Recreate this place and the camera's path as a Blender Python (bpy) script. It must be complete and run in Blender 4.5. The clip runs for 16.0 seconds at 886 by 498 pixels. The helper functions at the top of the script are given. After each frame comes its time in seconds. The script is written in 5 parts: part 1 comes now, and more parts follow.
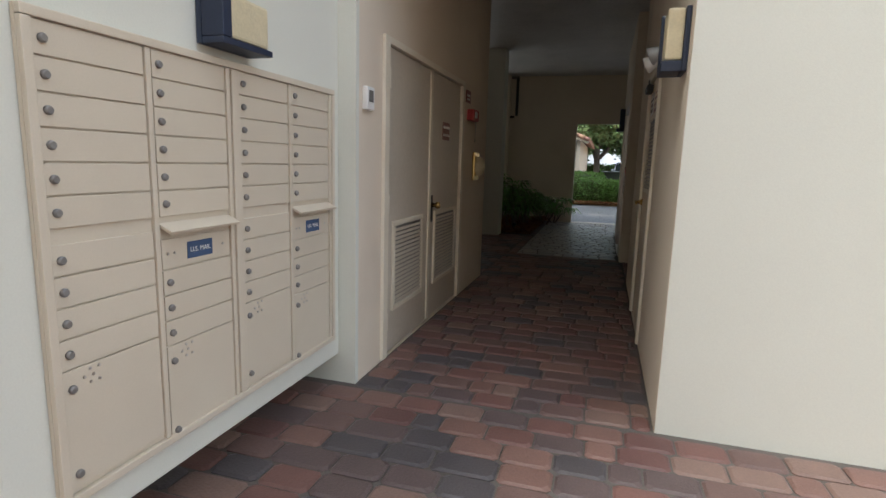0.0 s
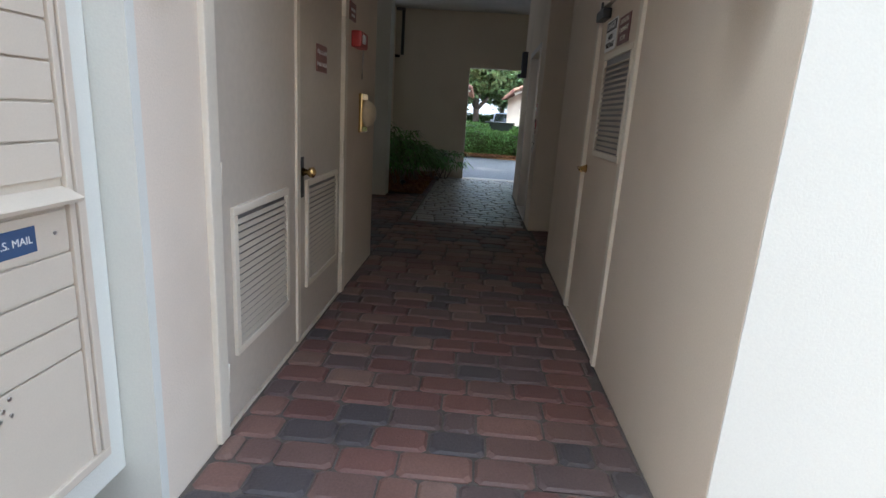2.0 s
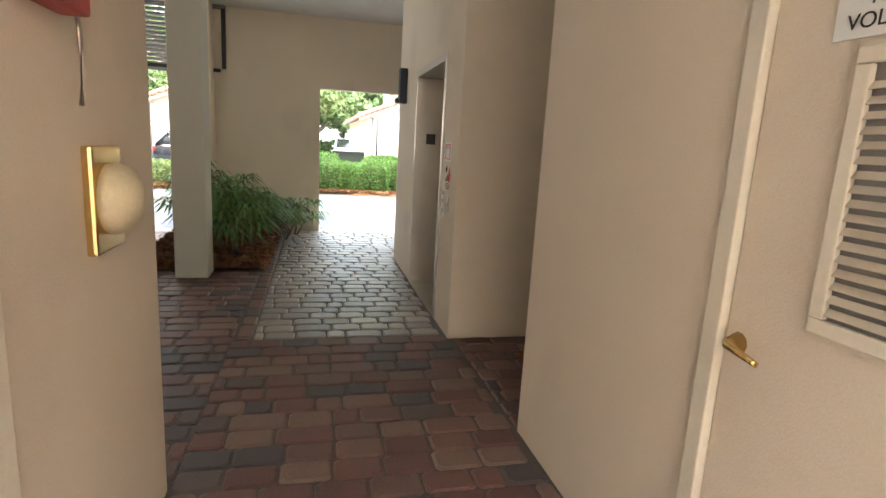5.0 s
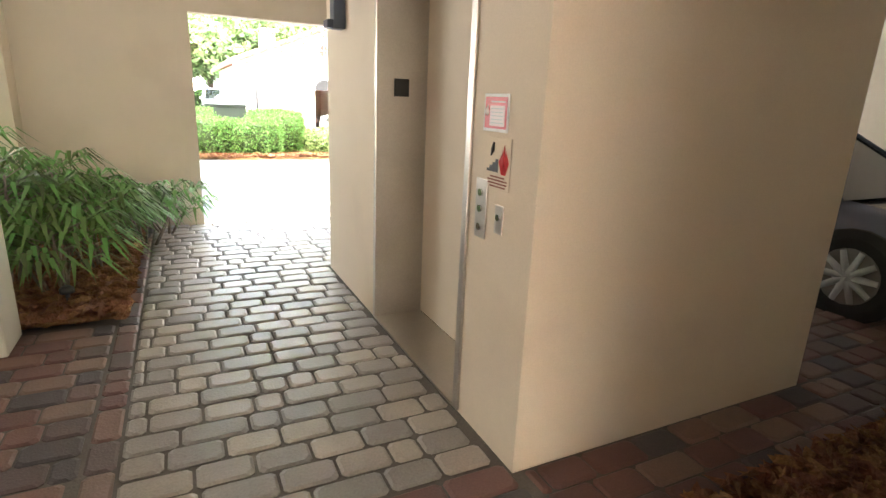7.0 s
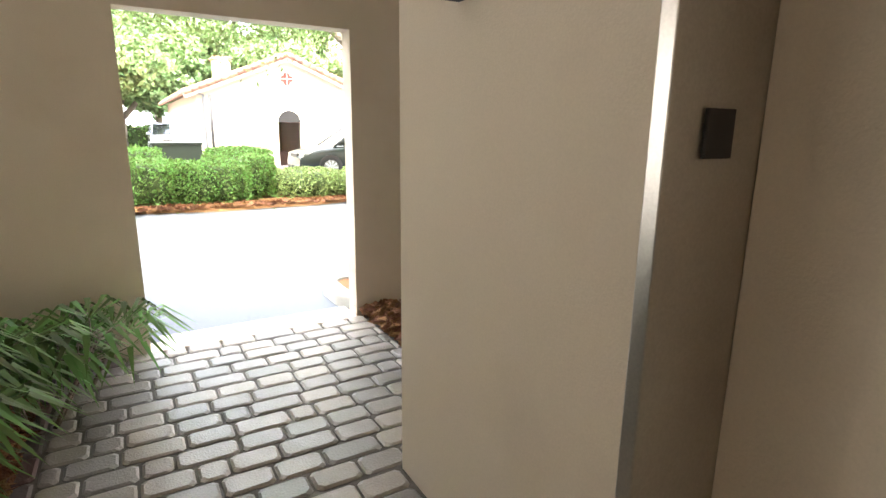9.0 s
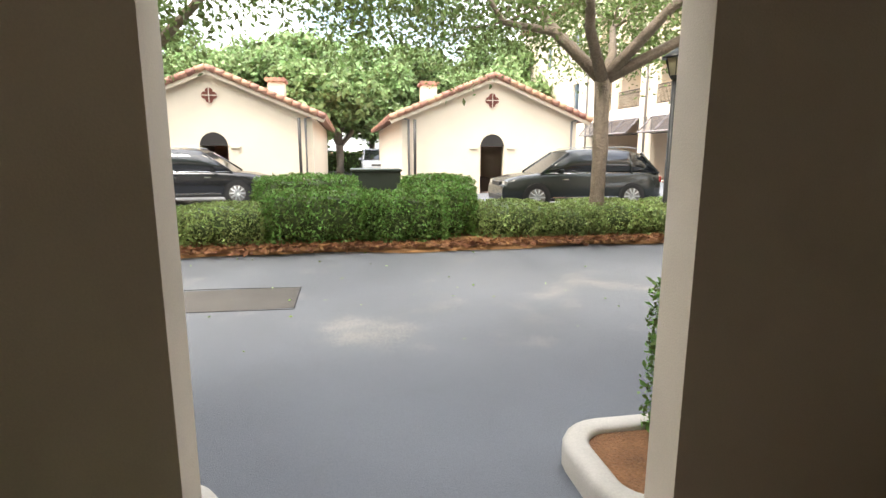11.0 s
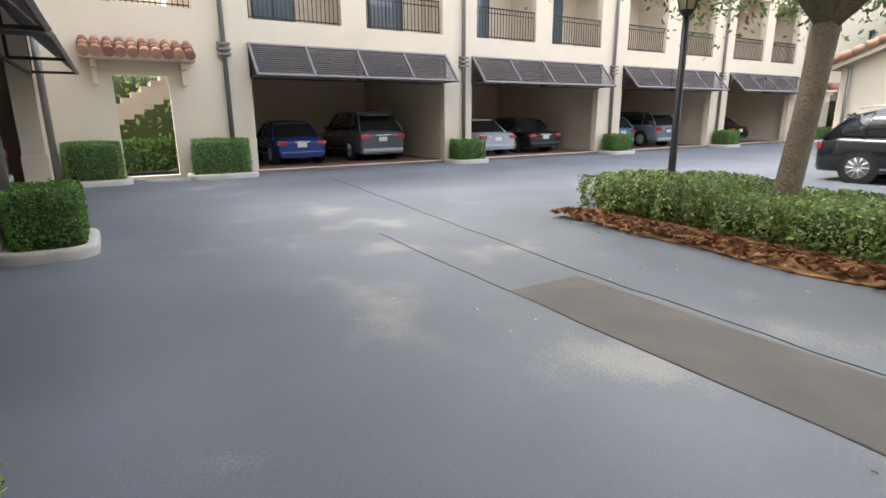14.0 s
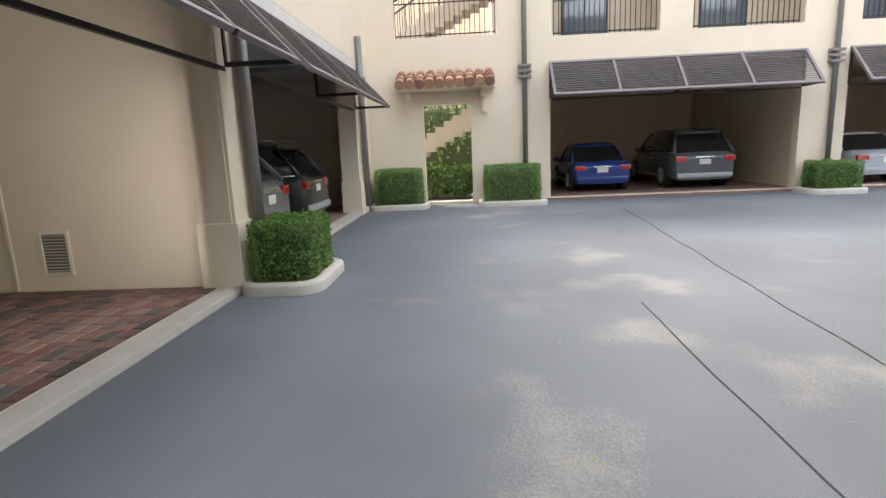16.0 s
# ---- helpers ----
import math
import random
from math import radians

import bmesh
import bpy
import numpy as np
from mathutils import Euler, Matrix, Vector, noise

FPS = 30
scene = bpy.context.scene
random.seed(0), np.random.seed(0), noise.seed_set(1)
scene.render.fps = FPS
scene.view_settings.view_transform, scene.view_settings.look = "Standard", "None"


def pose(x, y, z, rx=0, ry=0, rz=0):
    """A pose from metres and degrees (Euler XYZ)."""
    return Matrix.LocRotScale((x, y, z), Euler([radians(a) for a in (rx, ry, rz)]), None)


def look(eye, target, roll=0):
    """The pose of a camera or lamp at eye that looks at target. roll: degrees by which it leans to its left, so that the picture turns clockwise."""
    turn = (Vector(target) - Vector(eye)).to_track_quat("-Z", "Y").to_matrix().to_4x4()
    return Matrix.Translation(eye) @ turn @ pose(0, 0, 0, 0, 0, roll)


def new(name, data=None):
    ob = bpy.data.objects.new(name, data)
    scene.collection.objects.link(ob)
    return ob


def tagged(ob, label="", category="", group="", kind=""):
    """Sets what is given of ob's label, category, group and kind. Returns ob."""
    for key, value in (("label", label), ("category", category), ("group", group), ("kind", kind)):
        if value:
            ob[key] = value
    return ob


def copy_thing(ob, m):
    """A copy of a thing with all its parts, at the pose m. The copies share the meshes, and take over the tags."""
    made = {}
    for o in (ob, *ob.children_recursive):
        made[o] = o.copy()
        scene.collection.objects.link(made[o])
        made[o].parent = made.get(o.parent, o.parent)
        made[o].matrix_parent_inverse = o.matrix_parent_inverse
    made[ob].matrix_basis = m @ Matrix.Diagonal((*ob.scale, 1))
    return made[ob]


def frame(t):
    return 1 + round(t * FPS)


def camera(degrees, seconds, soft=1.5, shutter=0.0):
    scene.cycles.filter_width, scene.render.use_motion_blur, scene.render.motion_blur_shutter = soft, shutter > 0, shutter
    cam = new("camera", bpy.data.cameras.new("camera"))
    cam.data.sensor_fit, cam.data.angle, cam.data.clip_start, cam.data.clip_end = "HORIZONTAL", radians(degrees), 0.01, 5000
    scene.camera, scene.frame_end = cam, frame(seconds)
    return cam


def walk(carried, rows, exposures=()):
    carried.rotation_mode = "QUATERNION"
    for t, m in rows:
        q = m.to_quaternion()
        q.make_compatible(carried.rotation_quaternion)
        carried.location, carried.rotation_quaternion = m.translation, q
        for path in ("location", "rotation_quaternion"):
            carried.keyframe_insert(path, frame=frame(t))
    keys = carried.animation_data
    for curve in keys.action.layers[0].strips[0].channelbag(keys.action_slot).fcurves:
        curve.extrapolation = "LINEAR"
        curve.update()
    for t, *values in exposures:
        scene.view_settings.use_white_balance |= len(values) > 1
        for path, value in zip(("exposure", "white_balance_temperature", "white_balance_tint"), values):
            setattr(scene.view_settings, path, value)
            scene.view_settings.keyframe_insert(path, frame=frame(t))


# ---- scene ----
cam = camera(79.6, 16.0)
PATH = [
    (0, (1.354, -1.898, 1.333), (0.796, -0.004, 1.011), 1.7),
    (0.5, (1.222, -1.689, 1.338), (0.816, 0.238, 0.991), -0.1),
    (1, (1.121, -1.427, 1.324), (0.771, 0.507, 0.952), -0.9),
    (1.5, (1.094, -1.016, 1.338), (0.755, 0.906, 0.900), 0.9),
    (2, (0.936, -0.539, 1.331), (0.841, 1.397, 0.841), 3.7),
    (2.5, (0.888, -0.004, 1.330), (0.976, 1.947, 0.903), 2.9),
    (3, (0.852, -0.441, 1.544), (0.955, 1.526, 1.197), 1.6),
    (3.5, (0.747, 0.093, 1.591), (0.951, 2.057, 1.273), 1.2),
    (4, (0.712, 0.678, 1.602), (1.018, 2.629, 1.288), 1.2),
    (4.2, (0.688, 0.982, 1.574), (1.037, 2.923, 1.243), 2.0),
    (6.3, (0.539, 3.638, 1.473), (1.195, 5.468, 1.001), 1.6),
    (6.5, (0.541, 3.88, 1.472), (1.243, 5.682, 0.962), 1.7),
    (7, (0.497, 4.45, 1.5), (1.354, 6.176, 0.966), 2.4),
    (7.5, (0.474, 5.059, 1.548), (1.406, 6.758, 1.055), 1.2),
    (8, (0.496, 5.705, 1.576), (1.478, 7.388, 1.127), 0.4),
    (8.2, (0.511, 5.954, 1.574), (1.522, 7.626, 1.146), 0.5),
    (10.3, (1.030, 8.826, 1.592), (1.804, 10.609, 1.120), 1.0),
    (10.5, (1.076, 9.057, 1.575), (1.754, 10.887, 1.137), 0.5),
    (11, (1.171, 9.677, 1.582), (1.516, 11.614, 1.221), 0.1),
    (11.5, (1.240, 10.196, 1.597), (1.313, 12.169, 1.277), 0.3),
    (12, (1.279, 10.634, 1.592), (0.956, 12.580, 1.266), 0.5),
    (12.3, (1.245, 10.943, 1.563), (0.695, 12.832, 1.205), 0.3),
    (12.5, (1.169, 11.160, 1.549), (0.472, 12.997, 1.172), 0.5),
    (13, (1.010, 11.612, 1.524), (-0.159, 13.165, 1.051), 0.0),
    (13.5, (0.769, 12.014, 1.491), (-0.690, 13.274, 0.957), -0.3),
    (14, (0.525, 12.397, 1.525), (-1.131, 13.407, 1.041), -0.4),
    (14.5, (0.192, 12.743, 1.510), (-1.631, 13.457, 1.104), -0.1),
    (15, (-0.237, 13.059, 1.499), (-2.157, 13.468, 1.121), -0.6),
    (15.5, (-0.617, 13.425, 1.495), (-2.579, 13.483, 1.112), -1.8),
    (16, (-1.135, 13.820, 1.501), (-3.096, 13.713, 1.124), -2.5),
]
EXPOSURES = [(0, 1.4, 6150, 8), (1.5, 1.7, 5700, 8), (2.5, 2.35, 5350, 8), (3.0, 1.9, 5600, 8), (3.5, 2.35, 5900, 10), (4.0, 3.2, 6250, 10), (4.2, 3.5, 6400, 10), (6.3, 5.15, 6400, 10), (7.0, 5.4, 6500, 10),
             (8.2, 4.9, 6500, 10), (10.3, 3.3, 7000, 10), (11.0, 2.5, 6950, 11), (11.5, 2.1, 6500, 12), (12.0, 1.9, 6250, 12), (13.5, 1.95, 6400, 11), (16.0, 2.15, 6650, 11)]
walk(cam, [(t, look(eye, target, roll)) for t, eye, target, roll in PATH], EXPOSURES)

# ---- world and light ----
SUN_EL, SUN_ROT = 64, 232
world = bpy.data.worlds.new("sky")
scene.world = world
world.use_nodes = True
wn = world.node_tree.nodes
sky = wn.new("ShaderNodeTexSky")
sky.sky_type = "NISHITA"
sky.sun_disc = False
sky.sun_elevation, sky.sun_rotation = radians(SUN_EL), radians(SUN_ROT)
sky.air_density, sky.dust_density, sky.ozone_density = 1.0, 4.0, 1.0
bg = wn["Background"]
# a thin veil of bright cloud over the blue
wl = world.node_tree.links
coord = wn.new("ShaderNodeTexCoord")
cloud = wn.new("ShaderNodeTexNoise")
cloud.inputs["Scale"].default_value, cloud.inputs["Detail"].default_value = 2.2, 6
ramp = wn.new("ShaderNodeMapRange")
ramp.inputs[1].default_value, ramp.inputs[2].default_value = 0.36, 0.58
mix = wn.new("ShaderNodeMix")
mix.data_type = "RGBA"
mix.inputs["B"].default_value = (6.6, 6.9, 7.4, 1)
wl.new(coord.outputs["Generated"], cloud.inputs["Vector"])
wl.new(cloud.outputs["Fac"], ramp.inputs[0])
wl.new(ramp.outputs[0], mix.inputs["Factor"])
wl.new(sky.outputs[0], mix.inputs["A"])
wl.new(mix.outputs["Result"], bg.inputs["Color"])
bg.inputs["Strength"].default_value = 0.15

sun_data = bpy.data.lights.new("sun", "SUN")
sun_data.energy, sun_data.angle, sun_data.color = 1.2, radians(14), (1, 0.95, 0.86)
sun = new("sun", sun_data)
sun.rotation_euler = Euler((radians(90 - SUN_EL), 0, radians(180 - SUN_ROT)))


# fill lamp added in the opening of the garage bay beside the passage
bay_data = bpy.data.lights.new("bay_fill_lamp", "AREA")
bay_data.shape, bay_data.size, bay_data.size_y, bay_data.energy, bay_data.color = "RECTANGLE", 5.6, 2.2, 12.5, (1, 0.97, 0.92)
bay_light = new("bay_fill_lamp", bay_data)
bay_light.matrix_basis = pose(-4.1, 10.80, 1.3, -90, 0, 0)


# ---- materials ----
def mat(name, color, rough=0.7, metal=0.0, var=0.12, scale=3.0, fine=60.0, bump=0.15, dist=0.004, rand=0.0, coat=0.0, stain=None, stain_at=(0.55, 0.75), stain_scale=0.6):
    """A surface with broad mottling, fine grain and relief; rand: spread from piece to piece; stain: a second colour in patches."""
    m = bpy.data.materials.new(name)
    m.use_nodes = True
    n, l = m.node_tree.nodes, m.node_tree.links
    b = n["Principled BSDF"]
    b.inputs["Metallic"].default_value = metal
    b.inputs["Coat Weight"].default_value = coat
    geo = n.new("ShaderNodeNewGeometry")
    big, small = n.new("ShaderNodeTexNoise"), n.new("ShaderNodeTexNoise")
    for tex, s, d in ((big, scale, 4), (small, fine, 3)):
        tex.inputs["Scale"].default_value, tex.inputs["Detail"].default_value = s, d
        l.new(geo.outputs["Position"], tex.inputs["Vector"])
    base = n.new("ShaderNodeRGB")
    base.outputs[0].default_value = (*color, 1)
    colour = base.outputs[0]
    if stain:
        st = n.new("ShaderNodeTexNoise")
        st.inputs["Scale"].default_value, st.inputs["Detail"].default_value = stain_scale, 6
        l.new(geo.outputs["Position"], st.inputs["Vector"])
        r = n.new("ShaderNodeMapRange")
        r.inputs[1].default_value, r.inputs[2].default_value = stain_at
        l.new(st.outputs["Fac"], r.inputs[0])
        mx = n.new("ShaderNodeMix")
        mx.data_type = "RGBA"
        mx.inputs["B"].default_value = (*stain, 1)
        l.new(r.outputs[0], mx.inputs["Factor"])
        l.new(colour, mx.inputs["A"])
        colour = mx.outputs["Result"]
    hsv = n.new("ShaderNodeHueSaturation")
    add = n.new("ShaderNodeMath")
    add.operation = "ADD"
    l.new(big.outputs["Fac"], add.inputs[0])
    l.new(small.outputs["Fac"], add.inputs[1])
    val = n.new("ShaderNodeMapRange")
    val.inputs[1].default_value, val.inputs[2].default_value = 0.5, 1.5
    val.inputs[3].default_value, val.inputs[4].default_value = 1 - var, 1 + var
    l.new(add.outputs[0], val.inputs[0])
    value = val.outputs[0]
    if rand:
        info = n.new("ShaderNodeObjectInfo")
        both = n.new("ShaderNodeMath")
        both.operation = "ADD"
        l.new(info.outputs["Random"], both.inputs[0])
        l.new(geo.outputs["Random Per Island"], both.inputs[1])
        fr = n.new("ShaderNodeMath")
        fr.operation = "FRACT"
        l.new(both.outputs[0], fr.inputs[0])
        rr = n.new("ShaderNodeMapRange")
        rr.inputs[3].default_value, rr.inputs[4].default_value = 1 - rand, 1 + rand
        l.new(fr.outputs[0], rr.inputs[0])
        mul = n.new("ShaderNodeMath")
        mul.operation = "MULTIPLY"
        l.new(value, mul.inputs[0])
        l.new(rr.outputs[0], mul.inputs[1])
        value = mul.outputs[0]
        hue = n.new("ShaderNodeMapRange")
        hue.inputs[3].default_value, hue.inputs[4].default_value = 0.5 - 0.05 * rand, 0.5 + 0.05 * rand
        l.new(fr.outputs[0], hue.inputs[0])
        l.new(hue.outputs[0], hsv.inputs["Hue"])
    l.new(value, hsv.inputs["Value"])
    l.new(colour, hsv.inputs["Color"])
    l.new(hsv.outputs[0], b.inputs["Base Color"])
    ro = n.new("ShaderNodeMapRange")
    ro.inputs[3].default_value, ro.inputs[4].default_value = max(0.02, rough - 0.1), min(1, rough + 0.1)
    l.new(big.outputs["Fac"], ro.inputs[0])
    l.new(ro.outputs[0], b.inputs["Roughness"])
    if bump:
        bp = n.new("ShaderNodeBump")
        bp.inputs["Strength"].default_value, bp.inputs["Distance"].default_value = bump, dist
        l.new(small.outputs["Fac"], bp.inputs["Height"])
        l.new(bp.outputs[0], b.inputs["Normal"])
    return m


def mottled_brick(name, colors, rough=0.6, bump=0.5):
    """Tumbled pavers: each piece takes one of several colours."""
    m = mat(name, colors[0], rough, var=0.25, scale=6, fine=90, bump=bump, dist=0.006)
    n, l = m.node_tree.nodes, m.node_tree.links
    info, geo = n.new("ShaderNodeObjectInfo"), n.new("ShaderNodeNewGeometry")
    s = n.new("ShaderNodeMath")
    s.operation = "ADD"
    f = n.new("ShaderNodeMath")
    f.operation = "FRACT"
    l.new(info.outputs["Random"], s.inputs[0])
    l.new(geo.outputs["Random Per Island"], s.inputs[1])
    l.new(s.outputs[0], f.inputs[0])
    r = n.new("ShaderNodeValToRGB")
    r.color_ramp.interpolation = "CONSTANT"
    el = r.color_ramp.elements
    while len(el) < len(colors):
        el.new(0.5)
    for i, c in enumerate(colors):
        el[i].position = i / len(colors)
        el[i].color = (*c, 1)
    l.new(f.outputs[0], r.inputs[0])
    hsv = [q for q in n if q.type == "HUE_SAT"][0]
    l.new(r.outputs[0], hsv.inputs["Color"])
    return m


def glass(name, tint=(0.9, 0.95, 0.95), rough=0.02):
    m = bpy.data.materials.new(name)
    m.use_nodes = True
    b = m.node_tree.nodes["Principled BSDF"]
    b.inputs["Base Color"].default_value = (*tint, 1)
    b.inputs["Roughness"].default_value = rough
    b.inputs["Transmission Weight"].default_value = 1
    b.inputs["IOR"].default_value = 1.2
    return m


def foliage(name, color, spread=0.5):
    m = mat(name, color, 0.55, var=0.25, scale=1.3, fine=12, bump=0, rand=spread)
    b = m.node_tree.nodes["Principled BSDF"]
    b.inputs["Subsurface Weight"].default_value = 0
    b.inputs["Specular IOR Level"].default_value = 0.35
    # light shines through the thin blades
    n, l = m.node_tree.nodes, m.node_tree.links
    thin, both = n.new("ShaderNodeBsdfTranslucent"), n.new("ShaderNodeMixShader")
    both.inputs[0].default_value = 0.22
    l.new(b.inputs["Base Color"].links[0].from_socket, thin.inputs["Color"])
    l.new(b.outputs[0], both.inputs[1])
    l.new(thin.outputs[0], both.inputs[2])
    l.new(both.outputs[0], n["Material Output"].inputs["Surface"])
    return m


M = {
    "stucco": mat("cream stucco", (0.74, 0.64, 0.50), 0.9, var=0.06, scale=1.2, fine=160, bump=0.35, dist=0.003),
    "stucco_in": mat("tan stucco", (0.70, 0.61, 0.49), 0.88, var=0.08, scale=0.9, fine=140, bump=0.4, dist=0.003, stain=(0.62, 0.535, 0.43), stain_scale=1.1),
    "wall_white": mat("off white stucco", (0.66, 0.66, 0.585), 0.9, var=0.05, scale=1.0, fine=150, bump=0.25, dist=0.002),
    "ceiling": mat("grey painted ceiling", (0.60, 0.58, 0.55), 0.55, var=0.2, scale=2.5, fine=40, bump=0.3),
    "trim": mat("cream enamel trim", (0.72, 0.66, 0.54), 0.5, var=0.06, scale=4, bump=0.1),
    "door_paint": mat("taupe enamel door", (0.55, 0.49, 0.40), 0.42, var=0.08, scale=2.0, fine=30, bump=0.1, dist=0.002),
    "louvre": mat("taupe louvre", (0.52, 0.46, 0.37), 0.45, var=0.06, bump=0.05),
    "mailbox": mat("almond powder coat", (0.60, 0.53, 0.42), 0.42, metal=0.0, var=0.05, scale=5, fine=200, bump=0.12, dist=0.001),
    "steel": mat("brushed steel", (0.55, 0.52, 0.48), 0.35, metal=1, var=0.15, scale=3, fine=120, bump=0.1),
    "chrome": mat("chrome", (0.75, 0.75, 0.76), 0.15, metal=1, var=0.03, bump=0),
    "brass": mat("brass", (0.72, 0.52, 0.22), 0.25, metal=1, var=0.1, bump=0),
    "darkmetal": mat("bronze metal", (0.035, 0.032, 0.030), 0.5, metal=0.3, var=0.15, bump=0.05),
    "awning": mat("taupe awning metal", (0.19, 0.17, 0.17), 0.5, metal=0.2, var=0.1, bump=0.05),
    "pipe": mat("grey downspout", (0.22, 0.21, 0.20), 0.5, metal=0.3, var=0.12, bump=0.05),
    "navy": mat("navy lamp housing", (0.02, 0.03, 0.06), 0.45, var=0.1, bump=0.05),
    "lens": mat("frosted lamp lens", (0.62, 0.54, 0.36), 0.4, var=0.12, scale=18, fine=80, bump=0.3),
    "white": mat("white plastic", (0.75, 0.75, 0.73), 0.45, var=0.04, bump=0.03),
    "red": mat("red enamel", (0.38, 0.03, 0.03), 0.4, var=0.08, bump=0.05),
    "signal": mat("bright sign red", (0.55, 0.04, 0.05), 0.35, var=0.06, bump=0),
    "pale_pink": mat("pale printed panel", (0.72, 0.60, 0.60), 0.4, var=0.05, bump=0),
    "signred": mat("maroon sign", (0.22, 0.08, 0.07), 0.4, var=0.08, bump=0),
    "black": mat("black plastic", (0.012, 0.012, 0.013), 0.4, var=0.1, bump=0.02),
    "blue": mat("blue plate", (0.05, 0.09, 0.18), 0.4, var=0.05, bump=0),
    "asphalt": mat("asphalt", (0.142, 0.153, 0.172), 0.8, var=0.40, scale=0.45, fine=220, bump=0.7, dist=0.01, stain=(0.235, 0.23, 0.222), stain_at=(0.57, 0.70), stain_scale=0.8),
    "patch": mat("old asphalt", (0.122, 0.113, 0.104), 0.95, var=0.3, scale=2, fine=180, bump=0.9, dist=0.015),
    "crack": mat("tar seam", (0.03, 0.03, 0.03), 0.9, bump=0.2),
    "kerb": mat("concrete kerb", (0.50, 0.47, 0.42), 0.9, var=0.15, scale=4, fine=90, bump=0.4, stain=(0.36, 0.34, 0.30), stain_scale=2),
    "mortar": mat("sand joint", (0.105, 0.092, 0.08), 0.95, var=0.3, scale=5, fine=80, bump=0.5),
    "red_brick": mottled_brick("red tumbled pavers", [(0.150, 0.075, 0.062), (0.125, 0.062, 0.054), (0.175, 0.098, 0.078), (0.070, 0.060, 0.062), (0.135, 0.082, 0.070), (0.185, 0.118, 0.094), (0.10, 0.07, 0.066)]),
    "grey_brick": mottled_brick("worn grey pavers", [(0.30, 0.26, 0.225), (0.26, 0.23, 0.21), (0.33, 0.285, 0.245), (0.23, 0.21, 0.195)], rough=0.38),
    "far_brick": mat("garage pavers", (0.24, 0.15, 0.12), 0.85, var=0.3, scale=2, fine=14, bump=0.5, dist=0.01),
    "mulch": mat("pine straw", (0.26, 0.12, 0.055), 0.95, var=0.5, scale=6, fine=70, bump=1.0, dist=0.03, rand=0.3),
    "tile": mat("terracotta tile", (0.36, 0.19, 0.13), 0.8, var=0.25, scale=3, fine=30, bump=0.3, rand=0.3),
    "bark": mat("oak bark", (0.25, 0.20, 0.155), 0.95, var=0.4, scale=5, fine=28, bump=1.0, dist=0.03),
    "leaf": foliage("oak leaves", (0.17, 0.235, 0.08), 0.5),
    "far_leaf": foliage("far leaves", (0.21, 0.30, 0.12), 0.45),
    "hedge": foliage("hedge leaves", (0.155, 0.275, 0.068), 0.55),
    "shrub": foliage("shrub leaves", (0.26, 0.34, 0.12), 0.5),
    "new_growth": foliage("hedge leaves with new shoots", (0.25, 0.35, 0.09), 0.7),
    # the dimness between hedge leaves is put into this dark colour
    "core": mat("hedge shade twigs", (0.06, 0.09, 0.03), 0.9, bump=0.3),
    "palm": foliage("lady palm", (0.11, 0.20, 0.045), 0.6),
    "rubber": mat("tyre rubber", (0.02, 0.02, 0.02), 0.8, bump=0.1),
    "carglass": mat("tinted car glass", (0.015, 0.018, 0.02), 0.05, var=0.02, bump=0, coat=0.5),
    "window": mat("window glass", (0.10, 0.14, 0.18), 0.06, var=0.05, bump=0, coat=1),
    "taillight": mat("red lamp", (0.45, 0.02, 0.02), 0.15, var=0.05, bump=0, coat=1),
    "headlight": mat("clear lamp", (0.6, 0.6, 0.6), 0.1, metal=0.6, var=0.05, bump=0, coat=1),
    "green_box": mat("green utility box", (0.045, 0.06, 0.05), 0.6, var=0.15, bump=0.1),
    "silver_lid": mat("galvanised lid", (0.45, 0.47, 0.48), 0.5, metal=0.4, var=0.1, bump=0.1),
    "maroon": mat("dark red fretwork", (0.22, 0.07, 0.05), 0.8, var=0.1, bump=0.1),
}

# the seal coat is worn through to pale stone along the old seam
n, l = M["asphalt"].node_tree.nodes, M["asphalt"].node_tree.links
worn = [q for q in n if q.type == "MAP_RANGE" and abs(q.inputs[1].default_value - 0.57) < 1e-4][0]
source = worn.inputs[0].links[0].from_socket
geo = n.new("ShaderNodeNewGeometry")
sep = n.new("ShaderNodeSeparateXYZ")
l.new(geo.outputs["Position"], sep.inputs[0])
band = n.new("ShaderNodeMath")
band.operation = "SUBTRACT"
band.inputs[1].default_value = 15.1
l.new(sep.outputs["Y"], band.inputs[0])
off = n.new("ShaderNodeMath")
off.operation = "ABSOLUTE"
l.new(band.outputs[0], off.inputs[0])
near_seam = n.new("ShaderNodeMapRange")
near_seam.inputs[1].default_value, near_seam.inputs[2].default_value = 0.1, 2.6
near_seam.inputs[3].default_value, near_seam.inputs[4].default_value = 0.035, -0.10
l.new(off.outputs[0], near_seam.inputs[0])
grit = n.new("ShaderNodeTexNoise")
grit.inputs["Scale"].default_value, grit.inputs["Detail"].default_value = 60, 8
l.new(geo.outputs["Position"], grit.inputs["Vector"])
grit_r = n.new("ShaderNodeMapRange")
grit_r.inputs[3].default_value, grit_r.inputs[4].default_value = -0.19, 0.19
l.new(grit.outputs["Fac"], grit_r.inputs[0])
sums = [n.new("ShaderNodeMath") for _ in range(2)]
l.new(source, sums[0].inputs[0])
l.new(near_seam.outputs[0], sums[0].inputs[1])
l.new(sums[0].outputs[0], sums[1].inputs[0])
l.new(grit_r.outputs[0], sums[1].inputs[1])
l.new(sums[1].outputs[0], worn.inputs[0])


